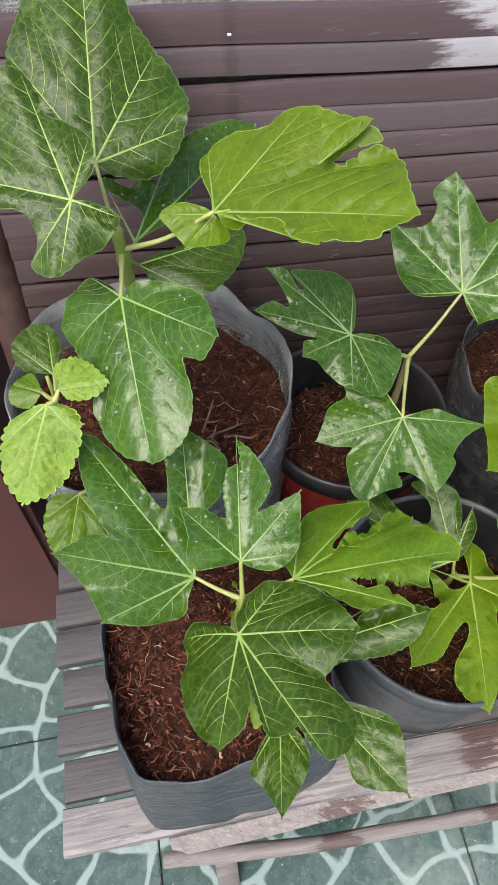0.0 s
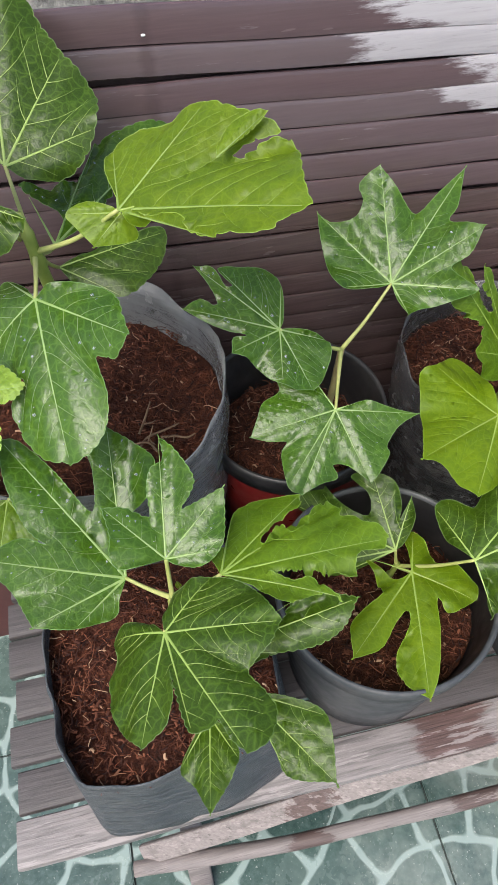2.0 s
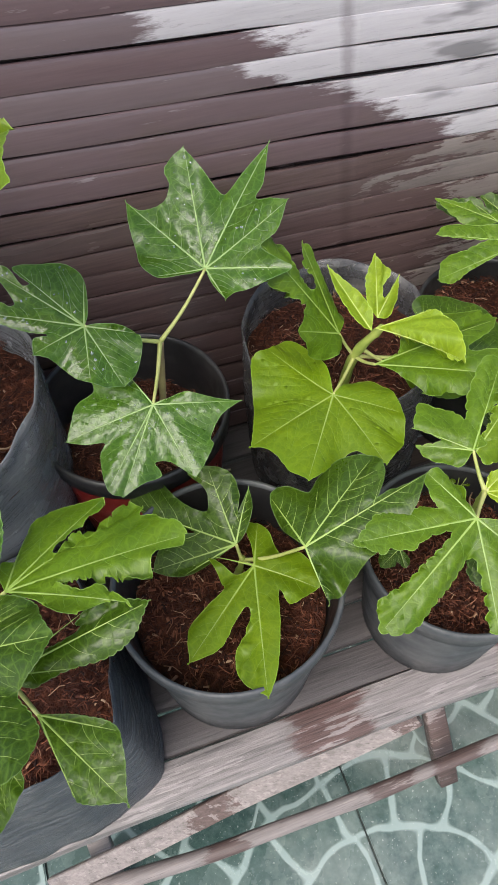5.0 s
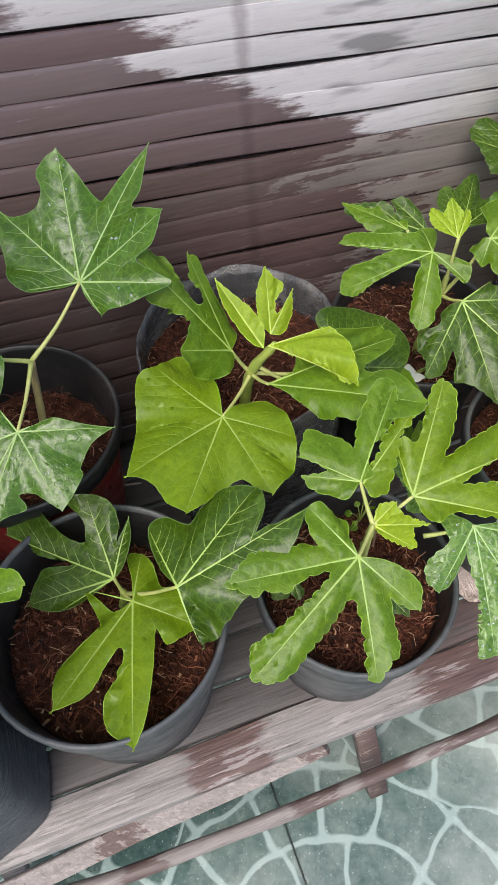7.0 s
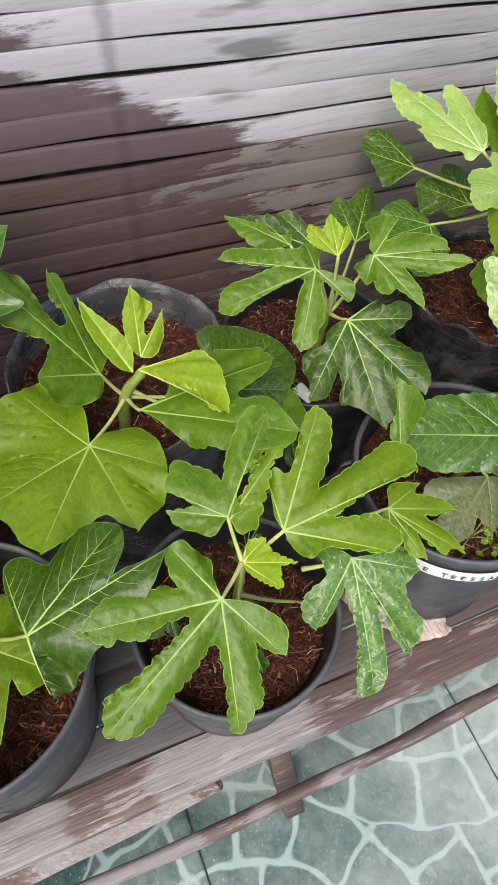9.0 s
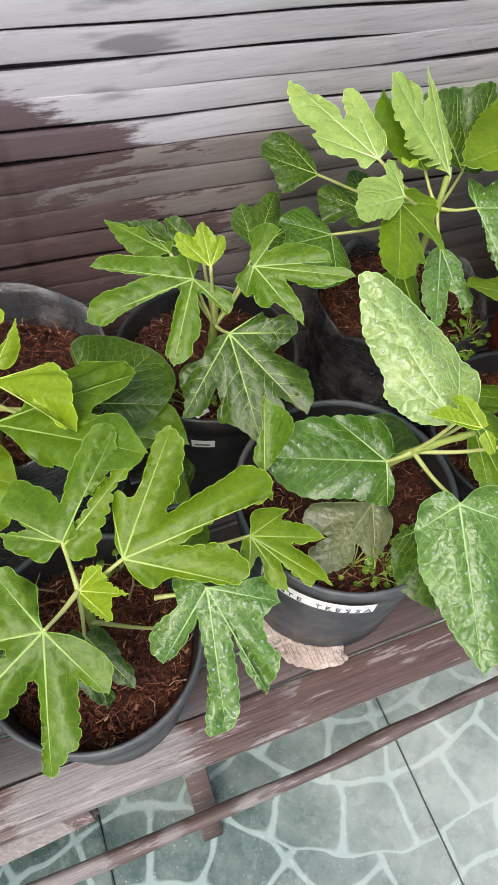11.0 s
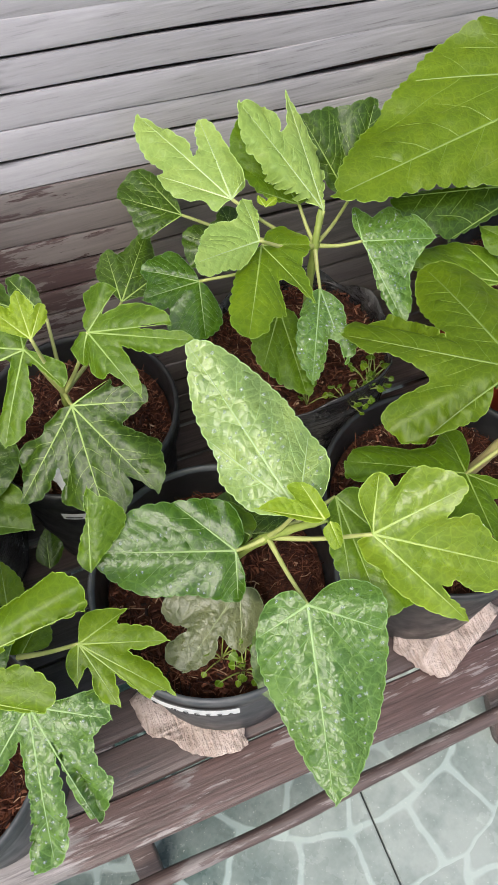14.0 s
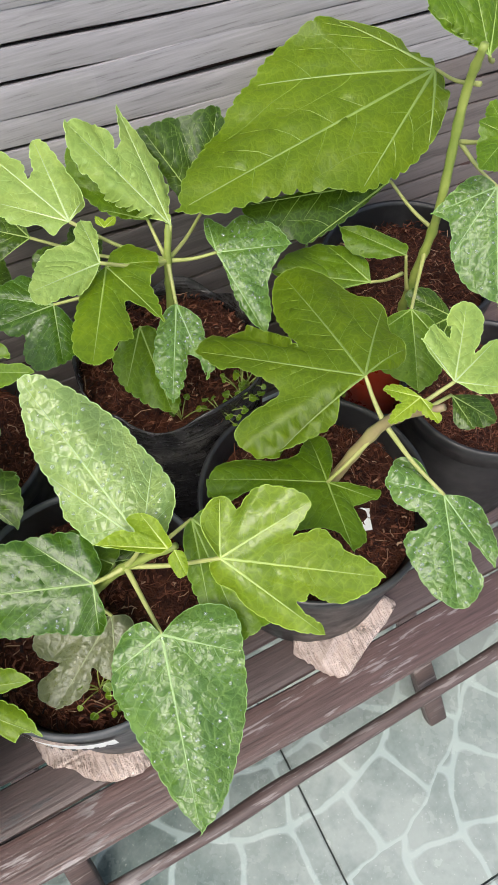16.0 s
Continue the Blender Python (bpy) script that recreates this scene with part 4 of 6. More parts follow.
leaf(fig_a, (0.081, 0.909, 0.758), (-18, 24, -180), "blue", [(-153, 0.017), (-145, 0.034), (-126, 0.041), (-104, 0.045), (-77, 0.045), (-43, 0.047), (-29, 0.050), (-36, 0.066), (-28, 0.081), (-17, 0.096), (-7, 0.104), (1, 0.101), (10, 0.091), (18, 0.077), (26, 0.061), (32, 0.073), (43, 0.075), (51, 0.066), (65, 0.052), (74, 0.036), (90, 0.018)], [(1, -0.005, 2), (4, -0.005, 2), (10, -0.005, 1), (16, 0.007, 1)], serr=0.008, stalk=(0.085, 0.937, 0.770))
leaf(fig_a, (0.093, 0.964, 0.735), (-2, 19, -96), "dark", [(-51, 0.014), (-37, 0.030), (-30, 0.047), (-15, 0.058), (3, 0.070), (18, 0.077), (25, 0.067), (30, 0.025)], [(2, 0.000, 2), (5, 0.000, 2)], stalk=(0.085, 0.937, 0.770))
leaf(fig_a, (0.093, 0.981, 0.74), (16, 10, -31), "blue", [(-26, 0.035), (-16, 0.054), (-14, 0.102), (-15, 0.137), (-5, 0.114), (7, 0.088), (6, 0.060), (47, 0.059), (49, 0.049), (11, 0.023)], [(3, 0.000, 2), (5, 0.000, 2), (8, 0.000, 2)], stalk=(0.085, 0.937, 0.770))
leaf(fig_a, (0.192, 0.895, 0.841), (30, 11, -40), "olive", [(-24, 0.013), (-23, 0.027), (-20, 0.035), (-8, 0.030), (7, 0.020), (19, 0.010)], [(2, 0.000, 1)], serr=0.006)
herb = plant("weed_seedling", (0.03, 0.90, 0.59), "pale green soft-leaved seedling beside the fig", "seedling", tooth=1.5, pitch=0.006)
stem(herb, [(0.03, 0.90, 0.585), (0.03, 0.88, 0.66), (0.035, 0.86, 0.75)], [0.002, 0.0018, 0.0015])
leaf(herb, (0.028, 0.866, 0.72), (-31, -3, 163), "herb", [(-69, 0.009), (-59, 0.024), (-40, 0.037), (-21, 0.051), (-6, 0.062), (9, 0.054), (28, 0.041), (51, 0.030), (78, 0.019), (93, 0.009)], [(2, 0.000, 2), (4, 0.000, 1), (7, 0.000, 2)], serr=0.016, stalk=(0.035, 0.860, 0.730))
leaf(herb, (0.038, 0.863, 0.735), (7, 18, -67), "herb", [(-73, 0.010), (-39, 0.022), (-22, 0.029), (18, 0.024), (47, 0.020), (75, 0.013)], [(0, 0.000, 2), (2, 0.000, 1), (4, 0.000, 2)], serr=0.02, stalk=(0.035, 0.860, 0.730))
leaf(herb, (0.032, 0.844, 0.65), (-19, -4, 167), "mid", [(-79, 0.017), (-47, 0.028), (-20, 0.039), (-1, 0.045), (20, 0.043), (44, 0.032), (65, 0.015)], [(1, 0.000, 2), (3, 0.000, 2), (5, 0.000, 2)], serr=0.014, stalk=(0.045, 0.850, 0.650))
leaf(herb, (0.028, 0.907, 0.7), (17, -9, 26), "dark", [(-42, 0.022), (-24, 0.038), (-5, 0.040), (17, 0.036), (36, 0.026), (44, 0.011)], [(1, 0.000, 2), (3, 0.000, 2)], serr=0.016, stalk=(0.035, 0.860, 0.730))
leaf(herb, (0.023, 0.884, 0.71), (4, -19, 77), "mid", [(-55, 0.016), (-12, 0.020), (20, 0.021), (53, 0.012)], [(1, 0.000, 2)], serr=0.016, stalk=(0.035, 0.860, 0.730))
fig_b = plant("fig_plant", (0.118, 0.768, 0.505), "bushy young fig with glossy lobed dark leaves in a grow bag", tooth=0.7, pitch=0.005)
stem(fig_b, [(0.118, 0.768, 0.50), (0.122, 0.762, 0.57), (0.128, 0.755, 0.643)], [0.006, 0.0055, 0.0045])
leaf(fig_b, (0.1, 0.778, 0.635), (33, -8, 28), "blue", [(-4, 0.010), (-33, 0.034), (-53, 0.054), (-52, 0.077), (-41, 0.086), (-31, 0.099), (-22, 0.087), (-21, 0.069), (-11, 0.047), (-5, 0.082), (-1, 0.109), (3, 0.118), (12, 0.095), (23, 0.069), (27, 0.053), (29, 0.070), (42, 0.090), (56, 0.069), (77, 0.063), (94, 0.042), (125, 0.025), (122, 0.013)], [(5, 0.005, 1), (11, 0.006, 1), (16, 0.006, 1), (18, 0.007, 1), (19, 0.007, 2)], serr=0.004, stalk=(0.127, 0.755, 0.642))
leaf(fig_b, (0.128, 0.765, 0.675), (29, 7, -11), "blue", [(-115, 0.007), (-101, 0.020), (-78, 0.032), (-55, 0.041), (-37, 0.054), (-25, 0.036), (-14, 0.030), (-18, 0.041), (-16, 0.051), (-2, 0.065), (6, 0.074), (4, 0.059), (12, 0.054), (18, 0.042), (24, 0.026), (41, 0.038), (53, 0.047), (69, 0.034), (87, 0.032), (103, 0.027), (105, 0.013)], [(2, 0.004, 2), (4, 0.004, 1), (10, -0.005, 1), (16, 0.011, 1)], serr=0.01, stalk=(0.127, 0.755, 0.642))
leaf(fig_b, (0.12, 0.726, 0.663), (19, 13, -153), "dark", [(-166, 0.025), (-154, 0.041), (-141, 0.046), (-126, 0.039), (-110, 0.042), (-89, 0.046), (-62, 0.055), (-43, 0.063), (-29, 0.053), (-21, 0.040), (-21, 0.025), (-19, 0.038), (-18, 0.054), (-16, 0.063), (-8, 0.065), (-3, 0.064), (-3, 0.076), (-1, 0.087), (6, 0.090), (15, 0.081), (19, 0.069), (23, 0.055), (29, 0.057), (40, 0.065), (50, 0.069), (66, 0.059), (84, 0.052), (107, 0.041), (137, 0.029), (153, 0.021)], [(2, -0.015, 2), (7, 0.004, 1), (13, 0.002, 2), (17, 0.001, 1), (24, -0.003, 1), (27, -0.003, 2)], serr=0.006, stalk=(0.127, 0.755, 0.642))
leaf(fig_b, (0.158, 0.754, 0.662), (-1, -16, -79), "mid", [(-56, 0.012), (-52, 0.024), (-57, 0.037), (-50, 0.049), (-43, 0.053), (-38, 0.059), (-38, 0.072), (-33, 0.061), (-28, 0.053), (-31, 0.042), (-22, 0.028), (-23, 0.045), (-21, 0.058), (-23, 0.063), (-26, 0.074), (-25, 0.080), (-18, 0.081), (-14, 0.088), (-15, 0.099), (-11, 0.105), (-6, 0.102), (-2, 0.094), (3, 0.093), (6, 0.085), (10, 0.091), (17, 0.087), (18, 0.076), (10, 0.063), (12, 0.053), (22, 0.053), (23, 0.046), (17, 0.035), (23, 0.034), (27, 0.044), (29, 0.054), (25, 0.066), (25, 0.076), (30, 0.084), (41, 0.075), (50, 0.067), (55, 0.057), (61, 0.048), (63, 0.024), (91, 0.019)], [(6, 0.000, 1), (19, 0.000, 1), (25, 0.000, 2), (37, 0.000, 1), (41, 0.000, 2)], serr=0.004, stalk=(0.127, 0.755, 0.642))
leaf(fig_b, (0.146, 0.717, 0.64), (18, 21, -87), "dark", [(-43, 0.017), (-25, 0.026), (-15, 0.038), (-11, 0.060), (-4, 0.077), (5, 0.090), (13, 0.071), (17, 0.056), (9, 0.041), (12, 0.020)], [(2, 0.001, 2), (5, 0.001, 1), (7, 0.001, 2)], serr=0.01, stalk=(0.127, 0.755, 0.642))
leaf(fig_b, (0.159, 0.692, 0.635), (4, 9, -146), "dark", [(-22, 0.015), (-18, 0.032), (-20, 0.050), (-2, 0.068), (25, 0.048), (33, 0.026)], [(2, 0.002, 2), (3, 0.002, 1), (4, 0.002, 2)], serr=0.006, stalk=(0.127, 0.755, 0.642))
leaf(fig_b, (0.136, 0.683, 0.635), (2, 18, 169), "dark", [(-45, 0.014), (-35, 0.031), (-12, 0.037), (1, 0.049), (11, 0.040), (35, 0.028), (54, 0.014)], [(1, 0.000, 2), (3, 0.000, 1), (5, 0.000, 2)], serr=0.006, stalk=(0.127, 0.755, 0.642))
leaf(fig_b, (0.123, 0.713, 0.63), (-19, 1, -178), "lime", [(-12, 0.014), (-5, 0.030), (5, 0.029), (21, 0.009)], [(2, 0.000, 1)], serr=0.01)
fig_c = plant("fig_plant", (0.28, 0.925, 0.53), "thin fig with three pointed glossy leaves in a red pot", tooth=0.5, pitch=0.006)
stem(fig_c, [(0.275, 0.915, 0.525), (0.283, 0.922, 0.58), (0.291, 0.931, 0.641)], [0.0046, 0.0042, 0.0036], STEM_WOODY)
leaf(fig_c, (0.339, 0.962, 0.673), (36, -6, -34), "blue", [(-147, 0.014), (-139, 0.028), (-100, 0.047), (-85, 0.066), (-80, 0.059), (-68, 0.046), (-62, 0.062), (-51, 0.078), (-32, 0.063), (-28, 0.077), (-19, 0.106), (-14, 0.081), (-5, 0.059), (11, 0.079), (18, 0.096), (30, 0.086), (31, 0.071), (42, 0.061), (55, 0.071), (57, 0.085), (85, 0.053), (110, 0.036), (127, 0.015)], [(1, 0.003, 1), (3, 0.002, 2), (7, 0.017, 1), (10, -0.004, 1), (14, 0.002, 1), (19, 0.009, 1), (21, 0.018, 2)], serr=0.003, stalk=(0.291, 0.931, 0.641))
leaf(fig_c, (0.24, 0.932, 0.674), (14, -22, 66), "blue", [(-95, 0.011), (-82, 0.036), (-68, 0.052), (-50, 0.057), (-34, 0.065), (-32, 0.057), (-32, 0.048), (-27, 0.052), (-31, 0.068), (-25, 0.080), (-22, 0.066), (-13, 0.051), (-8, 0.052), (-9, 0.064), (0, 0.074), (6, 0.056), (13, 0.039), (19, 0.028), (26, 0.027), (24, 0.036), (39, 0.041), (60, 0.033), (87, 0.038), (103, 0.042), (114, 0.047), (129, 0.052), (144, 0.049), (166, 0.043), (180, 0.038), (189, 0.026), (197, 0.011)], [(1, 0.000, 2), (4, 0.000, 2), (9, 0.000, 1), (14, 0.000, 1), (20, 0.000, 1), (23, 0.000, 2), (25, 0.000, 1), (28, 0.000, 2)], serr=0.003, stalk=(0.291, 0.931, 0.641))
leaf(fig_c, (0.271, 0.879, 0.634), (-25, -9, 147), "blue", [(-122, 0.012), (-114, 0.023), (-124, 0.038), (-124, 0.047), (-116, 0.056), (-103, 0.058), (-89, 0.045), (-75, 0.055), (-61, 0.060), (-51, 0.068), (-43, 0.056), (-35, 0.044), (-29, 0.053), (-10, 0.069), (-1, 0.070), (10, 0.057), (23, 0.051), (18, 0.042), (31, 0.042), (39, 0.049), (46, 0.061), (56, 0.057), (72, 0.052), (77, 0.047), (97, 0.049), (109, 0.063), (112, 0.047), (118, 0.035), (130, 0.023), (130, 0.008)], [(3, 0.000, 2), (9, 0.000, 1), (13, 0.000, 2), (14, 0.000, 1), (20, 0.000, 1), (25, 0.000, 1), (28, 0.000, 2)], serr=0.003, stalk=(0.291, 0.931, 0.641))
fig_d = plant("fig_plant", (0.302, 0.79, 0.51), "low fig seedling with deep lobed green leaves", tooth=0.55, pitch=0.01)
stem(fig_d, [(0.300, 0.792, 0.505), (0.303, 0.79, 0.52), (0.305, 0.79, 0.535)], [0.004, 0.0035, 0.003])
leaf(fig_d, (0.31, 0.776, 0.545), (5, 5, 159), "lime", [(-58, 0.015), (-105, 0.038), (-49, 0.028), (-46, 0.050), (-42, 0.067), (-29, 0.087), (-19, 0.069), (-15, 0.044), (-5, 0.034), (-2, 0.045), (-9, 0.069), (-4, 0.086), (7, 0.098), (13, 0.081), (23, 0.051), (42, 0.028), (43, 0.043), (70, 0.051), (84, 0.049), (108, 0.035), (122, 0.022), (160, 0.031), (178, 0.038), (193, 0.035), (188, 0.016)], [(1, 0.000, 2), (5, 0.000, 1), (12, 0.000, 1), (17, 0.000, 1), (22, 0.000, 2)], serr=0.004, stalk=(0.305, 0.790, 0.530))
leaf(fig_d, (0.302, 0.794, 0.552), (7, -34, 28), "dark", [(-100, 0.009), (-82, 0.029), (-66, 0.043), (-56, 0.022), (-57, 0.034), (-49, 0.054), (-33, 0.064), (-18, 0.068), (-25, 0.048), (-10, 0.034), (1, 0.057), (0, 0.081), (7, 0.103), (18, 0.097), (22, 0.068), (21, 0.034), (32, 0.059), (53, 0.073), (65, 0.053), (69, 0.028)], [(2, 0.001, 1), (6, 0.000, 2), (13, -0.000, 1), (17, -0.001, 1), (18, -0.001, 2)], serr=0.004, stalk=(0.305, 0.790, 0.530))
leaf(fig_d, (0.341, 0.756, 0.591), (16, -3, -71), "dark", [(-88, 0.013), (-112, 0.024), (-112, 0.036), (-59, 0.041), (-38, 0.058), (-24, 0.080), (-13, 0.098), (-10, 0.069), (-11, 0.047), (-9, 0.061), (1, 0.078), (12, 0.083), (29, 0.073), (41, 0.061), (49, 0.047), (67, 0.056), (81, 0.053), (94, 0.028)], [(2, -0.014, 1), (6, 0.006, 1), (11, -0.004, 2), (16, -0.013, 2)], serr=0.004, stalk=(0.305, 0.790, 0.530))
fig_e = plant("fig_plant", (0.446, 0.915, 0.54), "young fig with broad lime leaves and a yellow shoot", tooth=0.65, pitch=0.008)
stem(fig_e, [(0.444, 0.918, 0.53), (0.448, 0.909, 0.59), (0.463, 0.898, 0.628)], [0.007, 0.006, 0.004])
leaf(fig_e, (0.411, 0.870, 0.597), (8, -3, 139), "lime", [(-146, 0.024), (-139, 0.043), (-127, 0.067), (-104, 0.064), (-91, 0.071), (-56, 0.064), (-28, 0.087), (-15, 0.077), (-4, 0.083), (5, 0.085), (12, 0.073), (20, 0.060), (36, 0.053), (44, 0.063), (51, 0.073), (67, 0.068), (76, 0.065), (94, 0.056), (110, 0.049), (133, 0.042), (154, 0.033), (160, 0.021)], [(3, 0.012, 2), (6, -0.004, 1), (9, -0.008, 1), (14, -0.008, 1), (17, 0.004, 2)], serr=0.004, stalk=(0.448, 0.909, 0.589))
leaf(fig_e, (0.433, 0.913, 0.617), (51, 2, 46), "mid", [(-69, 0.019), (-47, 0.030), (-26, 0.049), (-23, 0.071), (-18, 0.078), (-13, 0.065), (-13, 0.045), (-2, 0.045), (-4, 0.070), (-5, 0.084), (0, 0.095), (7, 0.103), (10, 0.087), (18, 0.077), (18, 0.063), (17, 0.043), (48, 0.050), (62, 0.047), (80, 0.037), (105, 0.024), (145, 0.011)], [(4, 0.000, 1), (11, 0.000, 1), (16, 0.000, 2)], serr=0.006, stalk=(0.448, 0.909, 0.589))
leaf(fig_e, (0.454, 0.899, 0.626), (33, -10, 26), "young", [(-37, 0.016), (-23, 0.029), (-13, 0.041), (-8, 0.053), (-6, 0.061), (4, 0.045), (14, 0.027), (36, 0.011)], [(4, 0.006, 1)], serr=0.012)
leaf(fig_e, (0.458, 0.899, 0.627), (21, 7, -132), "young", [(-10, 0.023), (-8, 0.047), (-15, 0.061), (-14, 0.072), (-2, 0.068), (14, 0.058), (27, 0.046), (28, 0.037), (22, 0.024)], [(3, -0.010, 1), (6, 0.000, 2)], serr=0.014)
leaf(fig_e, (0.463, 0.908, 0.629), (59, 11, -6), "young", [(-87, 0.010), (-52, 0.021), (-25, 0.035), (-17, 0.016), (-5, 0.024), (-13, 0.037), (0, 0.042), (7, 0.050), (12, 0.043), (23, 0.030), (43, 0.013)], [(2, 0.000, 1), (7, 0.000, 1)], serr=0.016)
leaf(fig_e, (0.451, 0.880, 0.607), (15, -6, -97), "mid", [(-54, 0.025), (-57, 0.042), (-51, 0.064), (-48, 0.084), (-42, 0.105), (-39, 0.116), (-34, 0.119), (-29, 0.108), (-20, 0.092), (-20, 0.075), (-14, 0.072), (-9, 0.082), (-5, 0.094), (1, 0.102), (11, 0.098), (20, 0.088), (30, 0.074), (34, 0.055), (31, 0.034), (9, 0.021)], [(6, 0.000, 1), (13, 0.000, 1)], serr=0.004, stalk=(0.448, 0.909, 0.589))
leaf(fig_e, (0.522, 0.892, 0.585), (8, 17, -63), "dark", [(-78, 0.033), (-42, 0.050), (-20, 0.062), (4, 0.060), (39, 0.057), (72, 0.049)], [(1, 0.000, 2), (3, 0.000, 2), (5, 0.000, 2)], serr=0.006, stalk=(0.448, 0.909, 0.589))
leaf(fig_e, (0.482, 0.894, 0.578), (-7, 18, -111), "mid", [(-58, 0.021), (-29, 0.052), (-13, 0.075), (-6, 0.106), (4, 0.100), (13, 0.091), (18, 0.068), (20, 0.039), (29, 0.015)], [(2, 0.000, 2), (3, 0.000, 1), (5, 0.000, 2)], serr=0.006, stalk=(0.452, 0.905, 0.600))
fig_f = plant("fig_plant", (0.477, 0.755, 0.49), "young fig with narrow toothed lobed leaves", tooth=0.85, pitch=0.009)
stem(fig_f, [(0.477, 0.757, 0.488), (0.477, 0.753, 0.55), (0.477, 0.751, 0.596)], [0.005, 0.0045, 0.0035])
leaf(fig_f, (0.454, 0.729, 0.607), (-15, -9, 129), "mid", [(-127, 0.014), (-133, 0.024), (-119, 0.035), (-114, 0.043), (-104, 0.045), (-94, 0.041), (-80, 0.031), (-72, 0.025), (-71, 0.036), (-63, 0.049), (-60, 0.066), (-55, 0.073), (-46, 0.087), (-41, 0.076), (-37, 0.071), (-38, 0.063), (-32, 0.051), (-36, 0.038), (-30, 0.020), (-19, 0.034), (-18, 0.051), (-17, 0.065), (-19, 0.087), (-15, 0.093), (-10, 0.100), (-3, 0.092), (1, 0.081), (3, 0.065), (9, 0.046), (19, 0.026), (30, 0.031), (34, 0.046), (35, 0.059), (35, 0.072), (39, 0.077), (48, 0.066), (54, 0.062), (60, 0.045), (71, 0.032), (74, 0.040), (80, 0.050), (95, 0.044), (103, 0.035), (113, 0.018)], [(4, 0.000, 1), (12, 0.008, 1), (24, -0.006, 2), (34, -0.006, 1), (40, 0.000, 1)], serr=0.014, stalk=(0.477, 0.751, 0.595))
leaf(fig_f, (0.507, 0.756, 0.608), (18, 9, -71), "lime", [(-99, 0.013), (-84, 0.024), (-60, 0.028), (-55, 0.044), (-53, 0.058), (-51, 0.070), (-45, 0.075), (-39, 0.072), (-30, 0.059), (-29, 0.045), (-25, 0.034), (-18, 0.048), (-15, 0.066), (-16, 0.086), (-16, 0.096), (-9, 0.101), (-3, 0.096), (1, 0.089), (1, 0.077), (4, 0.059), (10, 0.036), (16, 0.050), (21, 0.066), (26, 0.080), (33, 0.087), (37, 0.080), (39, 0.063), (40, 0.043), (48, 0.036), (56, 0.041), (66, 0.034), (69, 0.020), (79, 0.011)], [(5, -0.008, 1), (14, -0.006, 1), (24, 0.000, 1), (30, 0.004, 2)], serr=0.012, stalk=(0.477, 0.751, 0.595))
leaf(fig_f, (0.476, 0.775, 0.615), (18, -4, -29), "mid", [(-62, 0.010), (-19, 0.013), (-12, 0.025), (-20, 0.035), (-22, 0.049), (-19, 0.063), (-14, 0.076), (-8, 0.076), (-3, 0.070), (1, 0.057), (8, 0.039), (14, 0.024), (28, 0.034), (40, 0.043), (49, 0.052), (72, 0.045), (72, 0.030), (80, 0.023), (89, 0.039), (104, 0.033), (119, 0.022), (149, 0.015)], [(6, 0.000, 1), (15, 0.000, 1), (18, 0.000, 1)], serr=0.014, stalk=(0.477, 0.751, 0.595))
leaf(fig_f, (0.477, 0.751, 0.595), (31, 14, -114), "young", [(-46, 0.013), (-31, 0.034), (-10, 0.029), (-4, 0.039), (15, 0.022), (40, 0.022), (70, 0.013)], [(1, 0.002, 2), (3, 0.002, 1), (5, 0.002, 1), (6, 0.002, 2)], serr=0.03)
leaf(fig_f, (0.553, 0.736, 0.571), (-24, -1, 167), "spray", [(-128, 0.011), (-122, 0.022), (-100, 0.022), (-64, 0.022), (-61, 0.034), (-56, 0.046), (-45, 0.053), (-36, 0.054), (-29, 0.043), (-25, 0.029), (-20, 0.021), (-9, 0.035), (-4, 0.050), (-4, 0.066), (-5, 0.084), (-4, 0.092), (3, 0.092), (9, 0.083), (13, 0.065), (18, 0.043), (26, 0.027), (24, 0.040), (21, 0.056), (23, 0.072), (25, 0.078), (34, 0.071), (42, 0.064), (43, 0.053), (54, 0.042), (63, 0.042), (73, 0.048), (88, 0.043), (95, 0.035), (91, 0.017)], [(7, 0.000, 1), (16, -0.010, 1), (24, 0.000, 1), (30, 0.000, 1)], serr=0.012, stalk=(0.520, 0.745, 0.560))
leaf(fig_f, (0.590, 0.756, 0.582), (-18, 9, -138), "lime", [(-112, 0.007), (-86, 0.015), (-62, 0.024), (-50, 0.016), (-34, 0.015), (-40, 0.032), (-27, 0.043), (-21, 0.036), (-11, 0.027), (-10, 0.039), (-9, 0.053), (-2, 0.053), (0, 0.064), (7, 0.053), (12, 0.044), (19, 0.028), (23, 0.038), (29, 0.052), (39, 0.043), (45, 0.034), (57, 0.024), (64, 0.033), (78, 0.026), (97, 0.020), (116, 0.014)], [(2, 0.000, 1), (6, 0.000, 1), (10, 0.000, 1), (12, 0.000, 1), (17, 0.000, 1), (21, 0.000, 1)], serr=0.012, stalk=(0.550, 0.770, 0.560))
leaf(fig_f, (0.471, 0.741, 0.547), (-16, -11, 147), "dark", [(-99, 0.008), (-59, 0.013), (4, 0.014), (10, 0.028), (27, 0.040), (37, 0.047), (45, 0.043), (41, 0.029), (35, 0.019), (44, 0.030), (58, 0.042), (62, 0.047), (72, 0.038), (74, 0.030), (95, 0.019), (139, 0.010)], [(5, 0.000, 1), (11, 0.000, 1)], serr=0.02, stalk=(0.477, 0.751, 0.595))
leaf(fig_f, (0.551, 0.784, 0.56), (2, -19, 83), "spray", [(-62, 0.025), (-33, 0.035), (-5, 0.025), (11, 0.023), (35, 0.033), (61, 0.023)], [(1, 0.000, 2), (4, 0.000, 2)], serr=0.02)
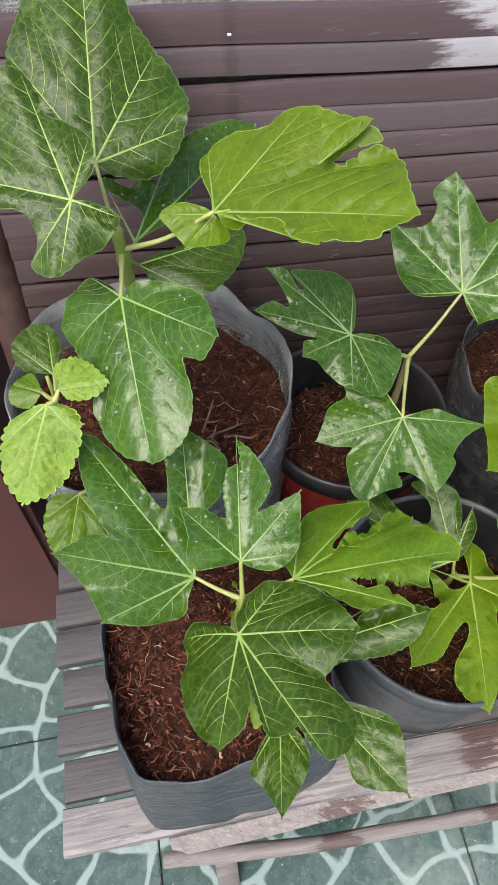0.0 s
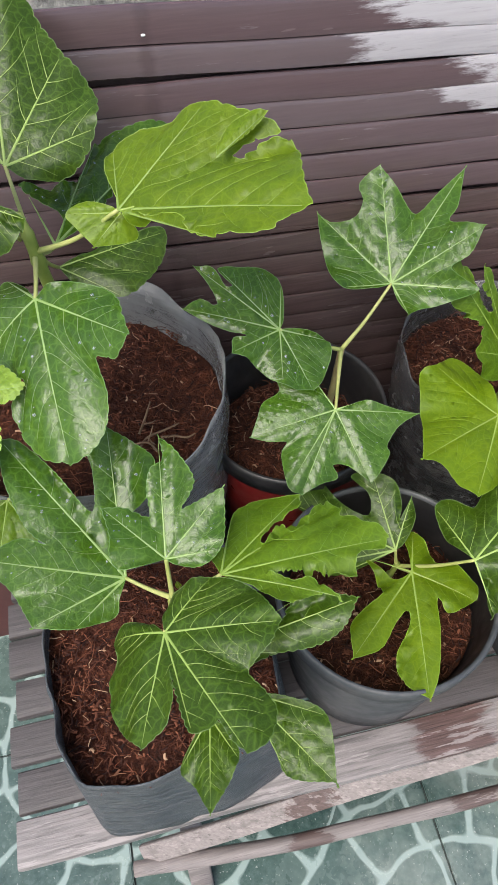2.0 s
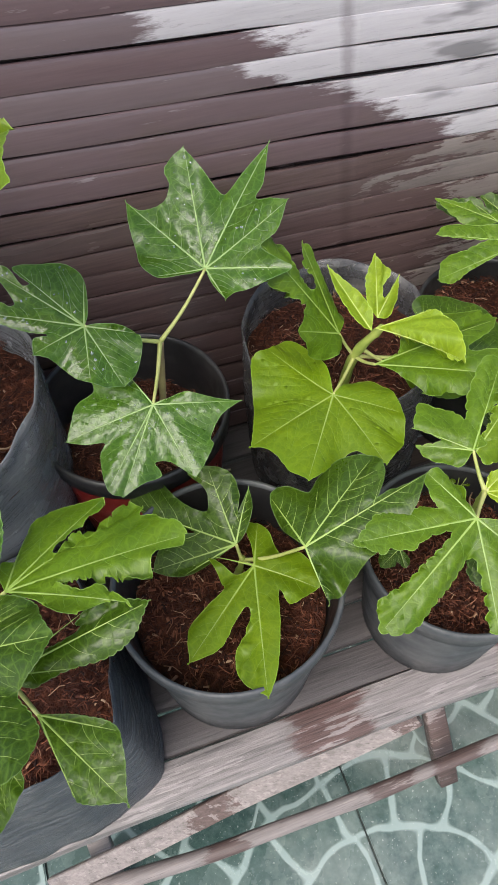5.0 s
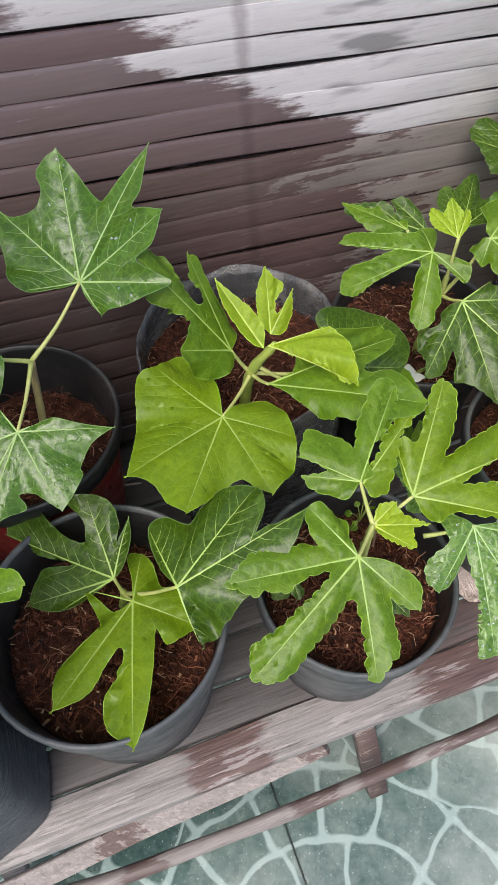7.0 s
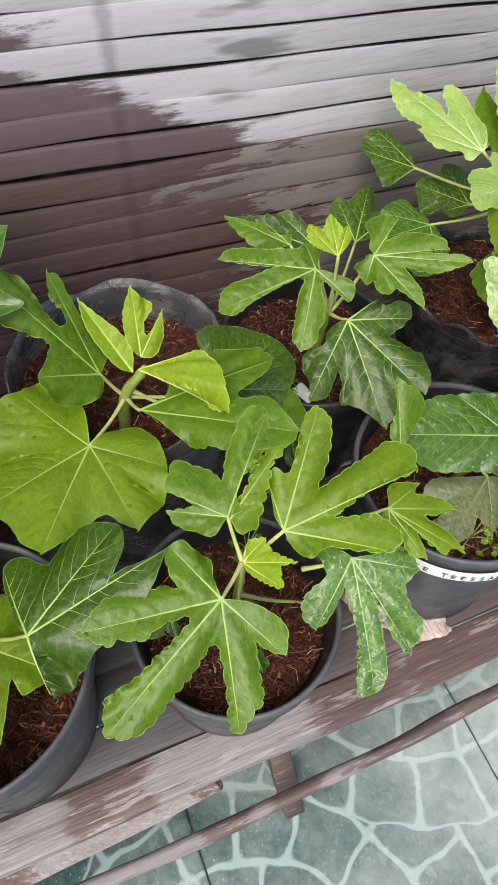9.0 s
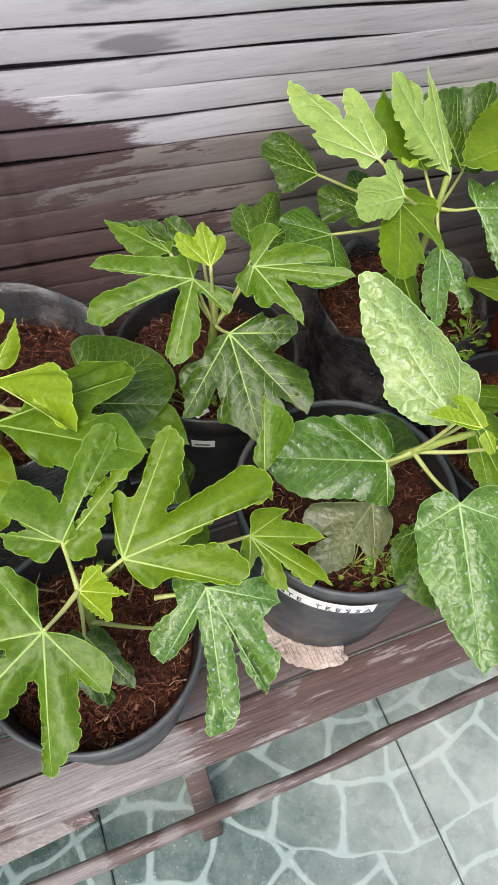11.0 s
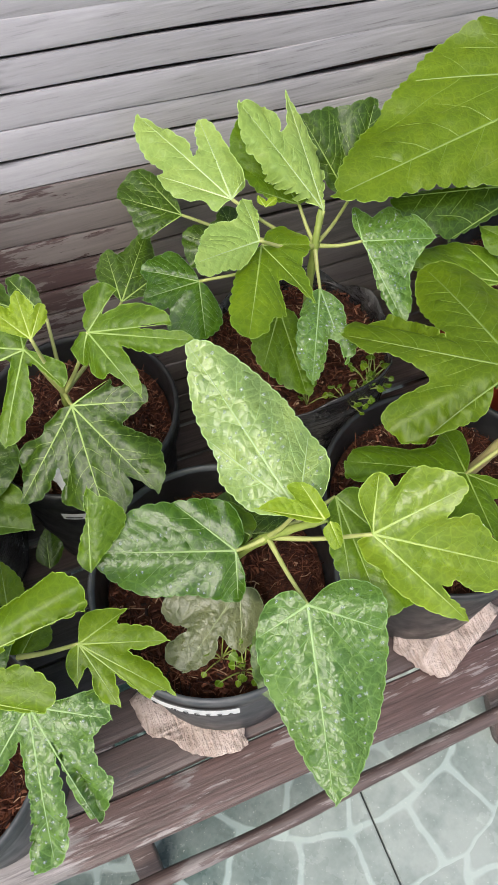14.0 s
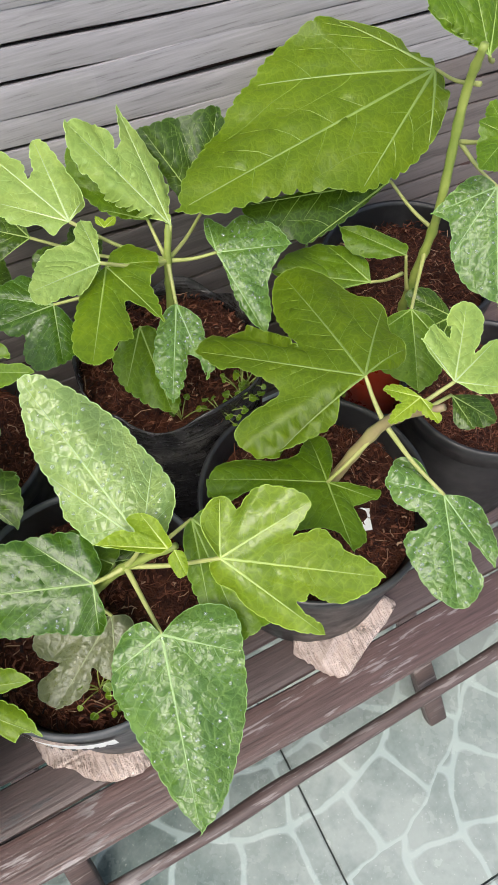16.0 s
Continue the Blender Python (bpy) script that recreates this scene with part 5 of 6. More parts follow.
leaf(fig_f, (0.428, 0.762, 0.52), (-15, -12, 142), "dark", [(-53, 0.016), (-25, 0.022), (3, 0.015), (7, 0.011), (35, 0.016), (63, 0.012)], [(1, 0.000, 2), (4, 0.000, 2)], serr=0.02)
leaf(fig_f, (0.477, 0.773, 0.615), (20, 8, -45), "lime", [(-122, 0.010), (-89, 0.016), (-68, 0.018), (-47, 0.021), (-27, 0.029), (-18, 0.037), (-12, 0.044), (-13, 0.056), (-10, 0.067), (-5, 0.058), (-2, 0.046), (0, 0.036), (-3, 0.024), (4, 0.011)], [(8, 0.000, 1)], serr=0.03)
leaf(fig_f, (0.553, 0.800, 0.572), (20, 5, -10), "lime", [(-72, 0.010), (-35, 0.016), (-10, 0.022), (5, 0.028), (25, 0.021), (54, 0.016), (84, 0.011)], [(3, 0.000, 1)], serr=0.02)
leaf(fig_f, (0.550, 0.775, 0.549), (10, 5, -30), "mid", [(-60, 0.016), (-37, 0.023), (-13, 0.026), (14, 0.019), (68, 0.017), (97, 0.016)], [(2, 0.000, 1)], serr=0.02)
leaf(fig_f, (0.531, 0.745, 0.488), (-20, 0, 170), "dark", [(-46, 0.010), (-43, 0.031), (-34, 0.043), (-20, 0.046), (-4, 0.038), (11, 0.024), (24, 0.012)], [(3, 0.000, 2)], serr=0.01, stalk=(0.477, 0.751, 0.540))
fig_g = plant("fig_plant", (0.625, 0.935, 0.52), "young fig with deeply cut leaves and pale bud", tooth=0.65, pitch=0.009)
stem(fig_g, [(0.625, 0.937, 0.515), (0.624, 0.93, 0.57), (0.625, 0.925, 0.62)], [0.005, 0.0045, 0.0035])
leaf(fig_g, (0.611, 0.934, 0.643), (-15, -14, 109), "mid", [(-145, 0.013), (-140, 0.020), (-112, 0.025), (-88, 0.021), (-63, 0.040), (-57, 0.057), (-51, 0.069), (-44, 0.075), (-43, 0.063), (-41, 0.037), (-50, 0.017), (-39, 0.032), (-30, 0.051), (-28, 0.064), (-22, 0.075), (-14, 0.082), (-8, 0.071), (-10, 0.055), (-11, 0.037), (-5, 0.011), (17, 0.023), (28, 0.039), (32, 0.056), (40, 0.064), (50, 0.057), (53, 0.046), (61, 0.037), (71, 0.010), (94, 0.023), (98, 0.036), (118, 0.031), (122, 0.015)], [(2, 0.000, 2), (7, 0.006, 1), (15, 0.000, 1), (23, -0.010, 1), (29, 0.000, 2)], serr=0.012, stalk=(0.625, 0.925, 0.600))
leaf(fig_g, (0.653, 0.922, 0.654), (10, 26, -114), "mid", [(-181, 0.006), (-171, 0.012), (-154, 0.016), (-108, 0.020), (-89, 0.018), (-85, 0.025), (-70, 0.032), (-56, 0.033), (-48, 0.056), (-38, 0.044), (-23, 0.025), (-20, 0.033), (-17, 0.048), (-11, 0.061), (-6, 0.072), (-2, 0.066), (-1, 0.053), (3, 0.033), (6, 0.041), (4, 0.055), (12, 0.053), (23, 0.043), (37, 0.033), (52, 0.015), (61, 0.025), (59, 0.034), (78, 0.033), (95, 0.032), (105, 0.028), (100, 0.016), (120, 0.007)], [(3, -0.006, 2), (8, 0.000, 1), (14, 0.000, 1), (19, 0.000, 1), (25, 0.000, 1)], serr=0.012, stalk=(0.625, 0.925, 0.600))
leaf(fig_g, (0.628, 0.902, 0.613), (-24, 10, 176), "dark", [(-91, 0.011), (-78, 0.020), (-63, 0.028), (-72, 0.042), (-64, 0.051), (-51, 0.059), (-46, 0.072), (-39, 0.067), (-35, 0.059), (-32, 0.042), (-25, 0.052), (-26, 0.064), (-16, 0.068), (-8, 0.076), (-2, 0.090), (5, 0.082), (16, 0.072), (19, 0.061), (23, 0.070), (25, 0.083), (34, 0.078), (43, 0.067), (48, 0.062), (48, 0.050), (50, 0.035), (63, 0.042), (73, 0.050), (83, 0.051), (91, 0.043), (91, 0.031), (107, 0.031), (103, 0.021), (116, 0.005)], [(6, 0.000, 1), (14, 0.000, 1), (19, 0.000, 1), (26, 0.000, 1), (30, 0.000, 1)], serr=0.012, stalk=(0.625, 0.925, 0.600))
leaf(fig_g, (0.619, 0.919, 0.665), (45, -3, 3), "young", [(-58, 0.016), (-38, 0.023), (-16, 0.015), (-19, 0.013), (-26, 0.020), (-5, 0.030), (16, 0.020), (14, 0.016), (11, 0.021), (31, 0.032), (50, 0.022)], [(1, 0.000, 2), (5, 0.000, 2), (9, 0.000, 2)], serr=0.03, stalk=(0.625, 0.925, 0.600))
leaf(fig_g, (0.63, 0.969, 0.63), (12, -15, 50), "dark", [(-48, 0.029), (-28, 0.043), (-8, 0.027), (-10, 0.029), (-18, 0.049), (1, 0.075), (19, 0.050), (10, 0.029), (9, 0.027), (27, 0.043), (43, 0.029)], [(1, 0.000, 2), (5, 0.000, 2), (9, 0.000, 2)], serr=0.02, stalk=(0.625, 0.925, 0.600))
leaf(fig_g, (0.686, 0.995, 0.6), (16, 11, -35), "dark", [(-52, 0.034), (-31, 0.054), (-11, 0.037), (-19, 0.042), (1, 0.063), (23, 0.040), (11, 0.034), (34, 0.047), (59, 0.030)], [(1, 0.000, 2), (4, 0.000, 2), (7, 0.000, 2)], serr=0.02, stalk=(0.625, 0.925, 0.600))
leaf(fig_g, (0.603, 0.963, 0.645), (0, -8, 70), "mid", [(-95, 0.012), (-42, 0.011), (-41, 0.023), (-51, 0.033), (-38, 0.036), (-35, 0.048), (-32, 0.060), (-25, 0.049), (-17, 0.040), (1, 0.025), (20, 0.012)], [(3, 0.000, 1), (6, 0.000, 1)], serr=0.02, stalk=(0.625, 0.925, 0.600))
leaf(fig_g, (0.572, 0.850, 0.501), (30, 0, 5), "dark", [(-73, 0.008), (-52, 0.019), (-32, 0.024), (-15, 0.030), (0, 0.022), (32, 0.012)], [(3, 0.000, 1)], serr=0.02)
leaf(fig_g, (0.610, 0.785, 0.606), (35, 0, -8), "mid", [(-47, 0.009), (-48, 0.024), (-46, 0.034), (-39, 0.040), (-26, 0.044), (-17, 0.045), (-9, 0.050), (-6, 0.042), (-7, 0.031), (7, 0.019), (35, 0.010)], [(6, 0.000, 1)], serr=0.016)
fig_h = plant("fig_plant", (0.69, 0.785, 0.51), "leaning fig with large crinkled sprayed leaves", tooth=0.85, pitch=0.008)
stem(fig_h, [(0.682, 0.785, 0.51), (0.690, 0.778, 0.565), (0.715, 0.77, 0.60), (0.745, 0.755, 0.63)], [0.0048, 0.0044, 0.004, 0.003])
leaf(fig_h, (0.718, 0.719, 0.611), (-24, 6, 172), "spray", [(-146, 0.012), (-104, 0.023), (-72, 0.034), (-47, 0.047), (-30, 0.061), (-16, 0.085), (-8, 0.105), (1, 0.094), (12, 0.078), (31, 0.060), (57, 0.046), (85, 0.042), (104, 0.028), (117, 0.013)], [(2, -0.001, 2), (6, -0.001, 1), (10, -0.001, 2)], serr=0.008, stalk=(0.715, 0.770, 0.600))
leaf(fig_h, (0.729, 0.760, 0.642), (19, -14, 14), "frost", [(-117, 0.010), (-93, 0.018), (-80, 0.027), (-70, 0.034), (-58, 0.040), (-47, 0.047), (-38, 0.055), (-32, 0.066), (-25, 0.078), (-20, 0.088), (-16, 0.097), (-12, 0.106), (-8, 0.113), (-5, 0.116), (-2, 0.106), (3, 0.093), (8, 0.081), (13, 0.067), (19, 0.054), (30, 0.047), (37, 0.038), (46, 0.030), (53, 0.023), (60, 0.013), (80, 0.004)], [(5, -0.006, 2), (13, 0.000, 1), (17, -0.004, 2)], serr=0.008, stalk=(0.715, 0.770, 0.600))
leaf(fig_h, (0.694, 0.769, 0.6), (6, -25, 67), "blue", [(-116, 0.011), (-84, 0.027), (-59, 0.036), (-36, 0.048), (-24, 0.062), (-10, 0.077), (2, 0.087), (14, 0.076), (28, 0.059), (47, 0.036), (94, 0.030), (109, 0.018)], [(3, 0.001, 2), (6, 0.001, 1), (10, 0.001, 2)], serr=0.012, stalk=(0.715, 0.770, 0.600))
leaf(fig_h, (0.763, 0.735, 0.635), (-5, 24, -113), "bright", [(-145, 0.007), (-98, 0.014), (-70, 0.020), (-65, 0.030), (-56, 0.044), (-49, 0.056), (-44, 0.065), (-40, 0.074), (-37, 0.069), (-37, 0.058), (-34, 0.050), (-30, 0.055), (-25, 0.055), (-26, 0.062), (-25, 0.074), (-20, 0.083), (-14, 0.092), (-11, 0.097), (-8, 0.091), (-4, 0.081), (-2, 0.073), (2, 0.069), (6, 0.064), (12, 0.058), (12, 0.048), (14, 0.041), (22, 0.050), (28, 0.057), (38, 0.054), (48, 0.049), (55, 0.046), (62, 0.039), (68, 0.027), (77, 0.031), (88, 0.033), (100, 0.030), (114, 0.024), (121, 0.017), (128, 0.006)], [(7, -0.012, 1), (17, -0.010, 1), (27, 0.012, 2), (34, 0.012, 2)], serr=0.007, stalk=(0.715, 0.770, 0.600))
leaf(fig_h, (0.694, 0.766, 0.547), (-17, -10, 150), "brown", [(-76, 0.021), (-76, 0.043), (-65, 0.053), (-53, 0.051), (-41, 0.043), (-41, 0.060), (-34, 0.066), (-24, 0.065), (-16, 0.056), (-10, 0.045), (-14, 0.033), (1, 0.038), (13, 0.042), (30, 0.032), (56, 0.022), (93, 0.011)], [(7, 0.000, 1), (12, 0.000, 1)], serr=0.012, stalk=(0.685, 0.780, 0.560))
leaf(fig_h, (0.762, 0.775, 0.611), (-8, 6, -150), "mid", [(-84, 0.010), (-64, 0.026), (-54, 0.043), (-45, 0.060), (-38, 0.072), (-33, 0.077), (-23, 0.076), (-16, 0.075), (-5, 0.063), (8, 0.044), (30, 0.027), (66, 0.013)], [(3, 0.000, 2), (5, 0.000, 1), (8, 0.000, 2)], serr=0.012, stalk=(0.715, 0.770, 0.600))
leaf(fig_h, (0.725, 0.731, 0.56), (-13, -14, 133), "dark", [(-53, 0.018), (-37, 0.036), (-13, 0.050), (4, 0.057), (25, 0.063), (34, 0.029)], [(1, 0.000, 2), (4, 0.000, 1)], serr=0.012)
leaf(fig_h, (0.739, 0.748, 0.647), (16, -10, 32), "young", [(-99, 0.003), (-45, 0.009), (-35, 0.017), (-19, 0.024), (-3, 0.027), (6, 0.019), (13, 0.028), (29, 0.038), (33, 0.024), (42, 0.013), (62, 0.006)], [(3, 0.004, 2), (7, 0.004, 1)], serr=0.006)
leaf(fig_h, (0.7, 0.791, 0.575), (6, 18, -70), "dark", [(-48, 0.019), (-36, 0.037), (-9, 0.039), (29, 0.034), (80, 0.026)], [(1, 0.000, 2), (3, 0.000, 2)], serr=0.012, stalk=(0.695, 0.785, 0.560))
leaf(fig_h, (0.742, 0.747, 0.644), (-20, 10, -170), "young", [(-73, 0.006), (-44, 0.010), (-28, 0.015), (-12, 0.015), (4, 0.011), (38, 0.005)], [(3, 0.000, 1)], serr=0.01)
leaf(fig_h, (0.709, 0.783, 0.582), (10, -5, 60), "mid", [(-108, 0.008), (-82, 0.015), (-54, 0.026), (-33, 0.035), (-15, 0.041), (-7, 0.032), (-3, 0.023), (18, 0.018), (65, 0.010)], [(4, 0.000, 1), (8, 0.000, 2)], serr=0.012, stalk=(0.695, 0.785, 0.560))
fig_i = plant("fig_plant", (0.862, 0.785, 0.505), "fig with large smooth green lobed leaves", tooth=0.85, pitch=0.009)
stem(fig_i, [(0.852, 0.785, 0.50), (0.862, 0.772, 0.58), (0.888, 0.765, 0.64), (0.91, 0.745, 0.668)], [0.006, 0.0055, 0.005, 0.003], STEM_WOODY)
leaf(fig_i, (0.891, 0.794, 0.652), (-12, -4, 33), "olive", [(-112, 0.020), (-103, 0.040), (-80, 0.055), (-73, 0.075), (-60, 0.086), (-49, 0.114), (-36, 0.128), (-28, 0.112), (-21, 0.088), (-11, 0.054), (-15, 0.079), (-13, 0.108), (-1, 0.119), (10, 0.118), (18, 0.095), (18, 0.080), (32, 0.053), (39, 0.069), (45, 0.086), (53, 0.086), (65, 0.069), (73, 0.052), (78, 0.029), (62, 0.018)], [(1, -0.013, 2), (3, -0.013, 2), (6, -0.013, 2), (13, 0.004, 1), (20, -0.007, 1)], serr=0.006, stalk=(0.888, 0.765, 0.640))
leaf(fig_i, (0.854, 0.767, 0.592), (8, 10, 91), "mid", [(-131, 0.021), (-121, 0.040), (-106, 0.046), (-82, 0.031), (-58, 0.039), (-51, 0.061), (-40, 0.073), (-30, 0.079), (-19, 0.077), (-14, 0.065), (-20, 0.046), (-14, 0.028), (19, 0.024), (26, 0.039), (62, 0.039), (74, 0.056), (88, 0.048), (96, 0.033), (102, 0.024), (127, 0.034), (142, 0.034), (146, 0.018)], [(2, 0.000, 2), (7, 0.000, 1), (15, 0.000, 1), (19, 0.000, 1)], serr=0.008, stalk=(0.888, 0.765, 0.640))
leaf(fig_i, (0.909, 0.720, 0.605), (-19, -3, 172), "spray", [(-148, 0.009), (-165, 0.028), (-147, 0.036), (-120, 0.038), (-101, 0.032), (-86, 0.024), (-70, 0.020), (-49, 0.024), (-62, 0.034), (-54, 0.043), (-41, 0.049), (-31, 0.058), (-22, 0.065), (-13, 0.069), (-5, 0.066), (4, 0.057), (2, 0.045), (6, 0.031), (14, 0.040), (16, 0.053), (29, 0.044), (49, 0.032), (65, 0.019)], [(3, 0.000, 2), (13, 0.000, 2), (19, 0.000, 1)], serr=0.01, stalk=(0.888, 0.765, 0.640))
leaf(fig_i, (0.931, 0.761, 0.66), (12, 15, -49), "pale", [(-89, 0.017), (-70, 0.033), (-48, 0.040), (-21, 0.042), (-13, 0.022), (-8, 0.034), (-2, 0.049), (11, 0.054), (23, 0.046), (24, 0.028), (36, 0.039), (58, 0.032), (67, 0.017)], [(1, 0.000, 2), (3, 0.000, 2), (7, 0.000, 2), (11, 0.000, 1)], serr=0.01, stalk=(0.888, 0.765, 0.640))
leaf(fig_i, (0.902, 0.757, 0.668), (-5, -19, 106), "young", [(-71, 0.014), (-52, 0.022), (-34, 0.015), (-25, 0.011), (-18, 0.016), (-2, 0.025), (14, 0.016), (33, 0.008), (67, 0.012), (85, 0.018), (103, 0.012)], [(1, 0.000, 2), (5, 0.000, 2), (9, 0.000, 2)], serr=0.03)
leaf(fig_i, (0.949, 0.773, 0.62), (-18, 7, -159), "dark", [(-43, 0.019), (-17, 0.026), (9, 0.018), (-18, 0.024), (13, 0.034), (42, 0.025)], [(1, 0.000, 2), (4, 0.000, 2)], serr=0.014, stalk=(0.888, 0.765, 0.640))
fig_j = plant("fig_plant", (0.82, 0.95, 0.53), "bushy fig with pale soft young leaves", tooth=1.0, pitch=0.009)
stem(fig_j, [(0.82, 0.95, 0.525), (0.824, 0.953, 0.59), (0.828, 0.955, 0.64), (0.835, 0.963, 0.664)], [0.0048, 0.0044, 0.004, 0.003])
leaf(fig_j, (0.836, 0.961, 0.664), (47, -1, 28), "pale", [(-37, 0.009), (-43, 0.022), (-44, 0.030), (-35, 0.043), (-29, 0.047), (-25, 0.056), (-18, 0.068), (-15, 0.082), (-11, 0.072), (-5, 0.060), (0, 0.060), (-4, 0.068), (0, 0.078), (6, 0.087), (10, 0.092), (14, 0.088), (19, 0.080), (23, 0.069), (24, 0.060), (27, 0.051), (30, 0.041), (30, 0.027), (31, 0.013)], [(7, 0.000, 1), (14, 0.000, 1)], serr=0.008, stalk=(0.828, 0.955, 0.640))
leaf(fig_j, (0.771, 0.970, 0.686), (10, -10, 28), "pale", [(-86, 0.010), (-73, 0.022), (-56, 0.033), (-44, 0.046), (-39, 0.057), (-35, 0.066), (-31, 0.071), (-26, 0.063), (-21, 0.048), (-12, 0.044), (-18, 0.059), (-15, 0.066), (-13, 0.077), (-10, 0.089), (-8, 0.100), (-2, 0.092), (4, 0.078), (9, 0.064), (13, 0.052), (18, 0.055), (29, 0.046), (41, 0.033), (48, 0.018), (80, 0.013)], [(1, 0.000, 2), (6, 0.000, 1), (14, 0.000, 1), (19, 0.000, 1)], serr=0.008, stalk=(0.828, 0.955, 0.640))
leaf(fig_j, (0.777, 0.936, 0.676), (22, -15, 68), "pale", [(-85, 0.013), (-87, 0.022), (-81, 0.031), (-70, 0.033), (-55, 0.027), (-37, 0.020), (-17, 0.031), (2, 0.037), (21, 0.044), (32, 0.051), (41, 0.052), (46, 0.046), (50, 0.034), (61, 0.025), (69, 0.013)], [(3, 0.000, 1), (9, 0.000, 2)], serr=0.012, stalk=(0.828, 0.955, 0.640))
leaf(fig_j, (0.782, 0.945, 0.663), (-7, -14, 169), "lime", [(-46, 0.015), (-44, 0.027), (-34, 0.045), (-28, 0.063), (-22, 0.075), (-15, 0.078), (-7, 0.073), (-3, 0.062), (8, 0.057), (11, 0.042), (13, 0.030), (25, 0.035), (33, 0.045), (35, 0.054), (46, 0.042), (63, 0.030), (87, 0.034), (100, 0.038), (118, 0.037), (135, 0.028), (152, 0.017)], [(5, 0.000, 1), (13, 0.000, 1), (17, 0.000, 2)], serr=0.012, stalk=(0.828, 0.955, 0.640))
leaf(fig_j, (0.864, 0.949, 0.637), (-11, 26, -134), "spray", [(-48, 0.015), (-52, 0.028), (-50, 0.047), (-44, 0.069), (-32, 0.058), (-15, 0.043), (9, 0.044), (23, 0.055), (42, 0.049), (72, 0.035), (87, 0.021), (121, 0.028), (138, 0.014)], [(3, -0.000, 1), (7, -0.001, 1), (11, -0.001, 2)], serr=0.01, stalk=(0.828, 0.955, 0.640))
leaf(fig_j, (0.821, 0.928, 0.624), (-16, -10, 149), "spray", [(-43, 0.011), (-23, 0.026), (-12, 0.044), (-3, 0.060), (6, 0.074), (11, 0.064), (15, 0.052), (21, 0.038), (30, 0.044), (30, 0.059), (42, 0.050), (46, 0.033), (64, 0.019)], [(4, 0.000, 1), (9, 0.000, 1)], serr=0.016, stalk=(0.828, 0.955, 0.640))
leaf(fig_j, (0.794, 0.939, 0.603), (-18, -8, 156), "mid", [(-45, 0.023), (-30, 0.036), (-10, 0.049), (7, 0.060), (21, 0.071), (28, 0.064), (31, 0.040), (57, 0.020), (90, 0.009)], [(2, 0.000, 2), (4, 0.000, 1)], serr=0.018, stalk=(0.810, 0.940, 0.580))
leaf(fig_j, (0.826, 0.981, 0.658), (50, -10, 22), "mid", [(-94, 0.015), (-58, 0.019), (-19, 0.027), (-3, 0.041), (3, 0.059), (5, 0.071), (11, 0.069), (20, 0.062), (26, 0.053), (34, 0.044), (40, 0.035), (46, 0.022), (49, 0.010)], [(5, 0.000, 1), (10, 0.000, 2)], serr=0.012, stalk=(0.828, 0.955, 0.640))
leaf(fig_j, (0.747, 1.016, 0.647), (17, -10, 31), "dark", [(-30, 0.018), (-20, 0.040), (-10, 0.051), (9, 0.053), (23, 0.050), (36, 0.039), (64, 0.035), (76, 0.029), (72, 0.016)], [(2, 0.000, 2), (4, 0.000, 1), (7, 0.000, 2)], serr=0.014, stalk=(0.828, 0.955, 0.640))
leaf(fig_j, (0.782, 0.975, 0.63), (15, -13, 40), "dark", [(-64, 0.034), (-37, 0.045), (-6, 0.029), (-25, 0.037), (10, 0.050), (44, 0.038), (17, 0.017), (47, 0.025), (74, 0.019)], [(1, 0.000, 2), (4, 0.000, 2), (7, 0.000, 2)], serr=0.014, stalk=(0.828, 0.955, 0.640))
leaf(fig_j, (0.743, 0.972, 0.621), (11, -16, 55), "blue", [(-49, 0.015), (-40, 0.031), (-17, 0.039), (2, 0.044), (16, 0.038), (35, 0.044), (51, 0.037), (60, 0.030), (72, 0.043), (90, 0.050), (110, 0.046), (130, 0.037), (143, 0.025), (155, 0.009)], [(3, 0.000, 2), (5, 0.000, 1), (10, 0.000, 2)], serr=0.016, stalk=(0.828, 0.955, 0.640))
leaf(fig_j, (0.872, 0.989, 0.643), (58, 8, -12), "dark", [(-88, 0.019), (-57, 0.032), (-36, 0.047), (-20, 0.061), (-13, 0.071), (-4, 0.068), (7, 0.064), (19, 0.066), (30, 0.068), (35, 0.071), (40, 0.070), (42, 0.060), (42, 0.047), (50, 0.031), (63, 0.017)], [(4, 0.000, 2), (9, 0.000, 1)], serr=0.014, stalk=(0.828, 0.955, 0.640))
leaf(fig_j, (0.789, 0.955, 0.685), (17, 9, -28), "young", [(-58, 0.007), (-34, 0.011), (-12, 0.008), (0, 0.005), (18, 0.007), (40, 0.010), (65, 0.006)], [(1, 0.000, 2), (5, 0.000, 2)], serr=0.03)
fig_k = plant("fig_plant", (1.026, 0.915, 0.53), "tall fig with very large oval leaves", tooth=1.0, pitch=0.011)
stem(fig_k, [(1.024, 0.915, 0.525), (1.026, 0.911, 0.575), (1.03, 0.908, 0.635), (1.035, 0.917, 0.72), (1.033, 0.91, 0.76)], [0.0054, 0.0052, 0.0048, 0.0044, 0.0038])
leaf(fig_k, (1.059, 0.977, 0.705), (-7, -20, 94), "olive", [(-103, 0.015), (-84, 0.031), (-72, 0.058), (-60, 0.084), (-40, 0.115), (-25, 0.136), (-12, 0.170), (-2, 0.204), (3, 0.221), (8, 0.198), (11, 0.164), (18, 0.131), (30, 0.112), (43, 0.079), (56, 0.056), (72, 0.034), (105, 0.013)], [(3, -0.004, 2), (5, -0.004, 2), (8, -0.004, 1), (12, -0.004, 2), (14, -0.004, 2)], serr=0.008, stalk=(1.056, 0.927, 0.720))
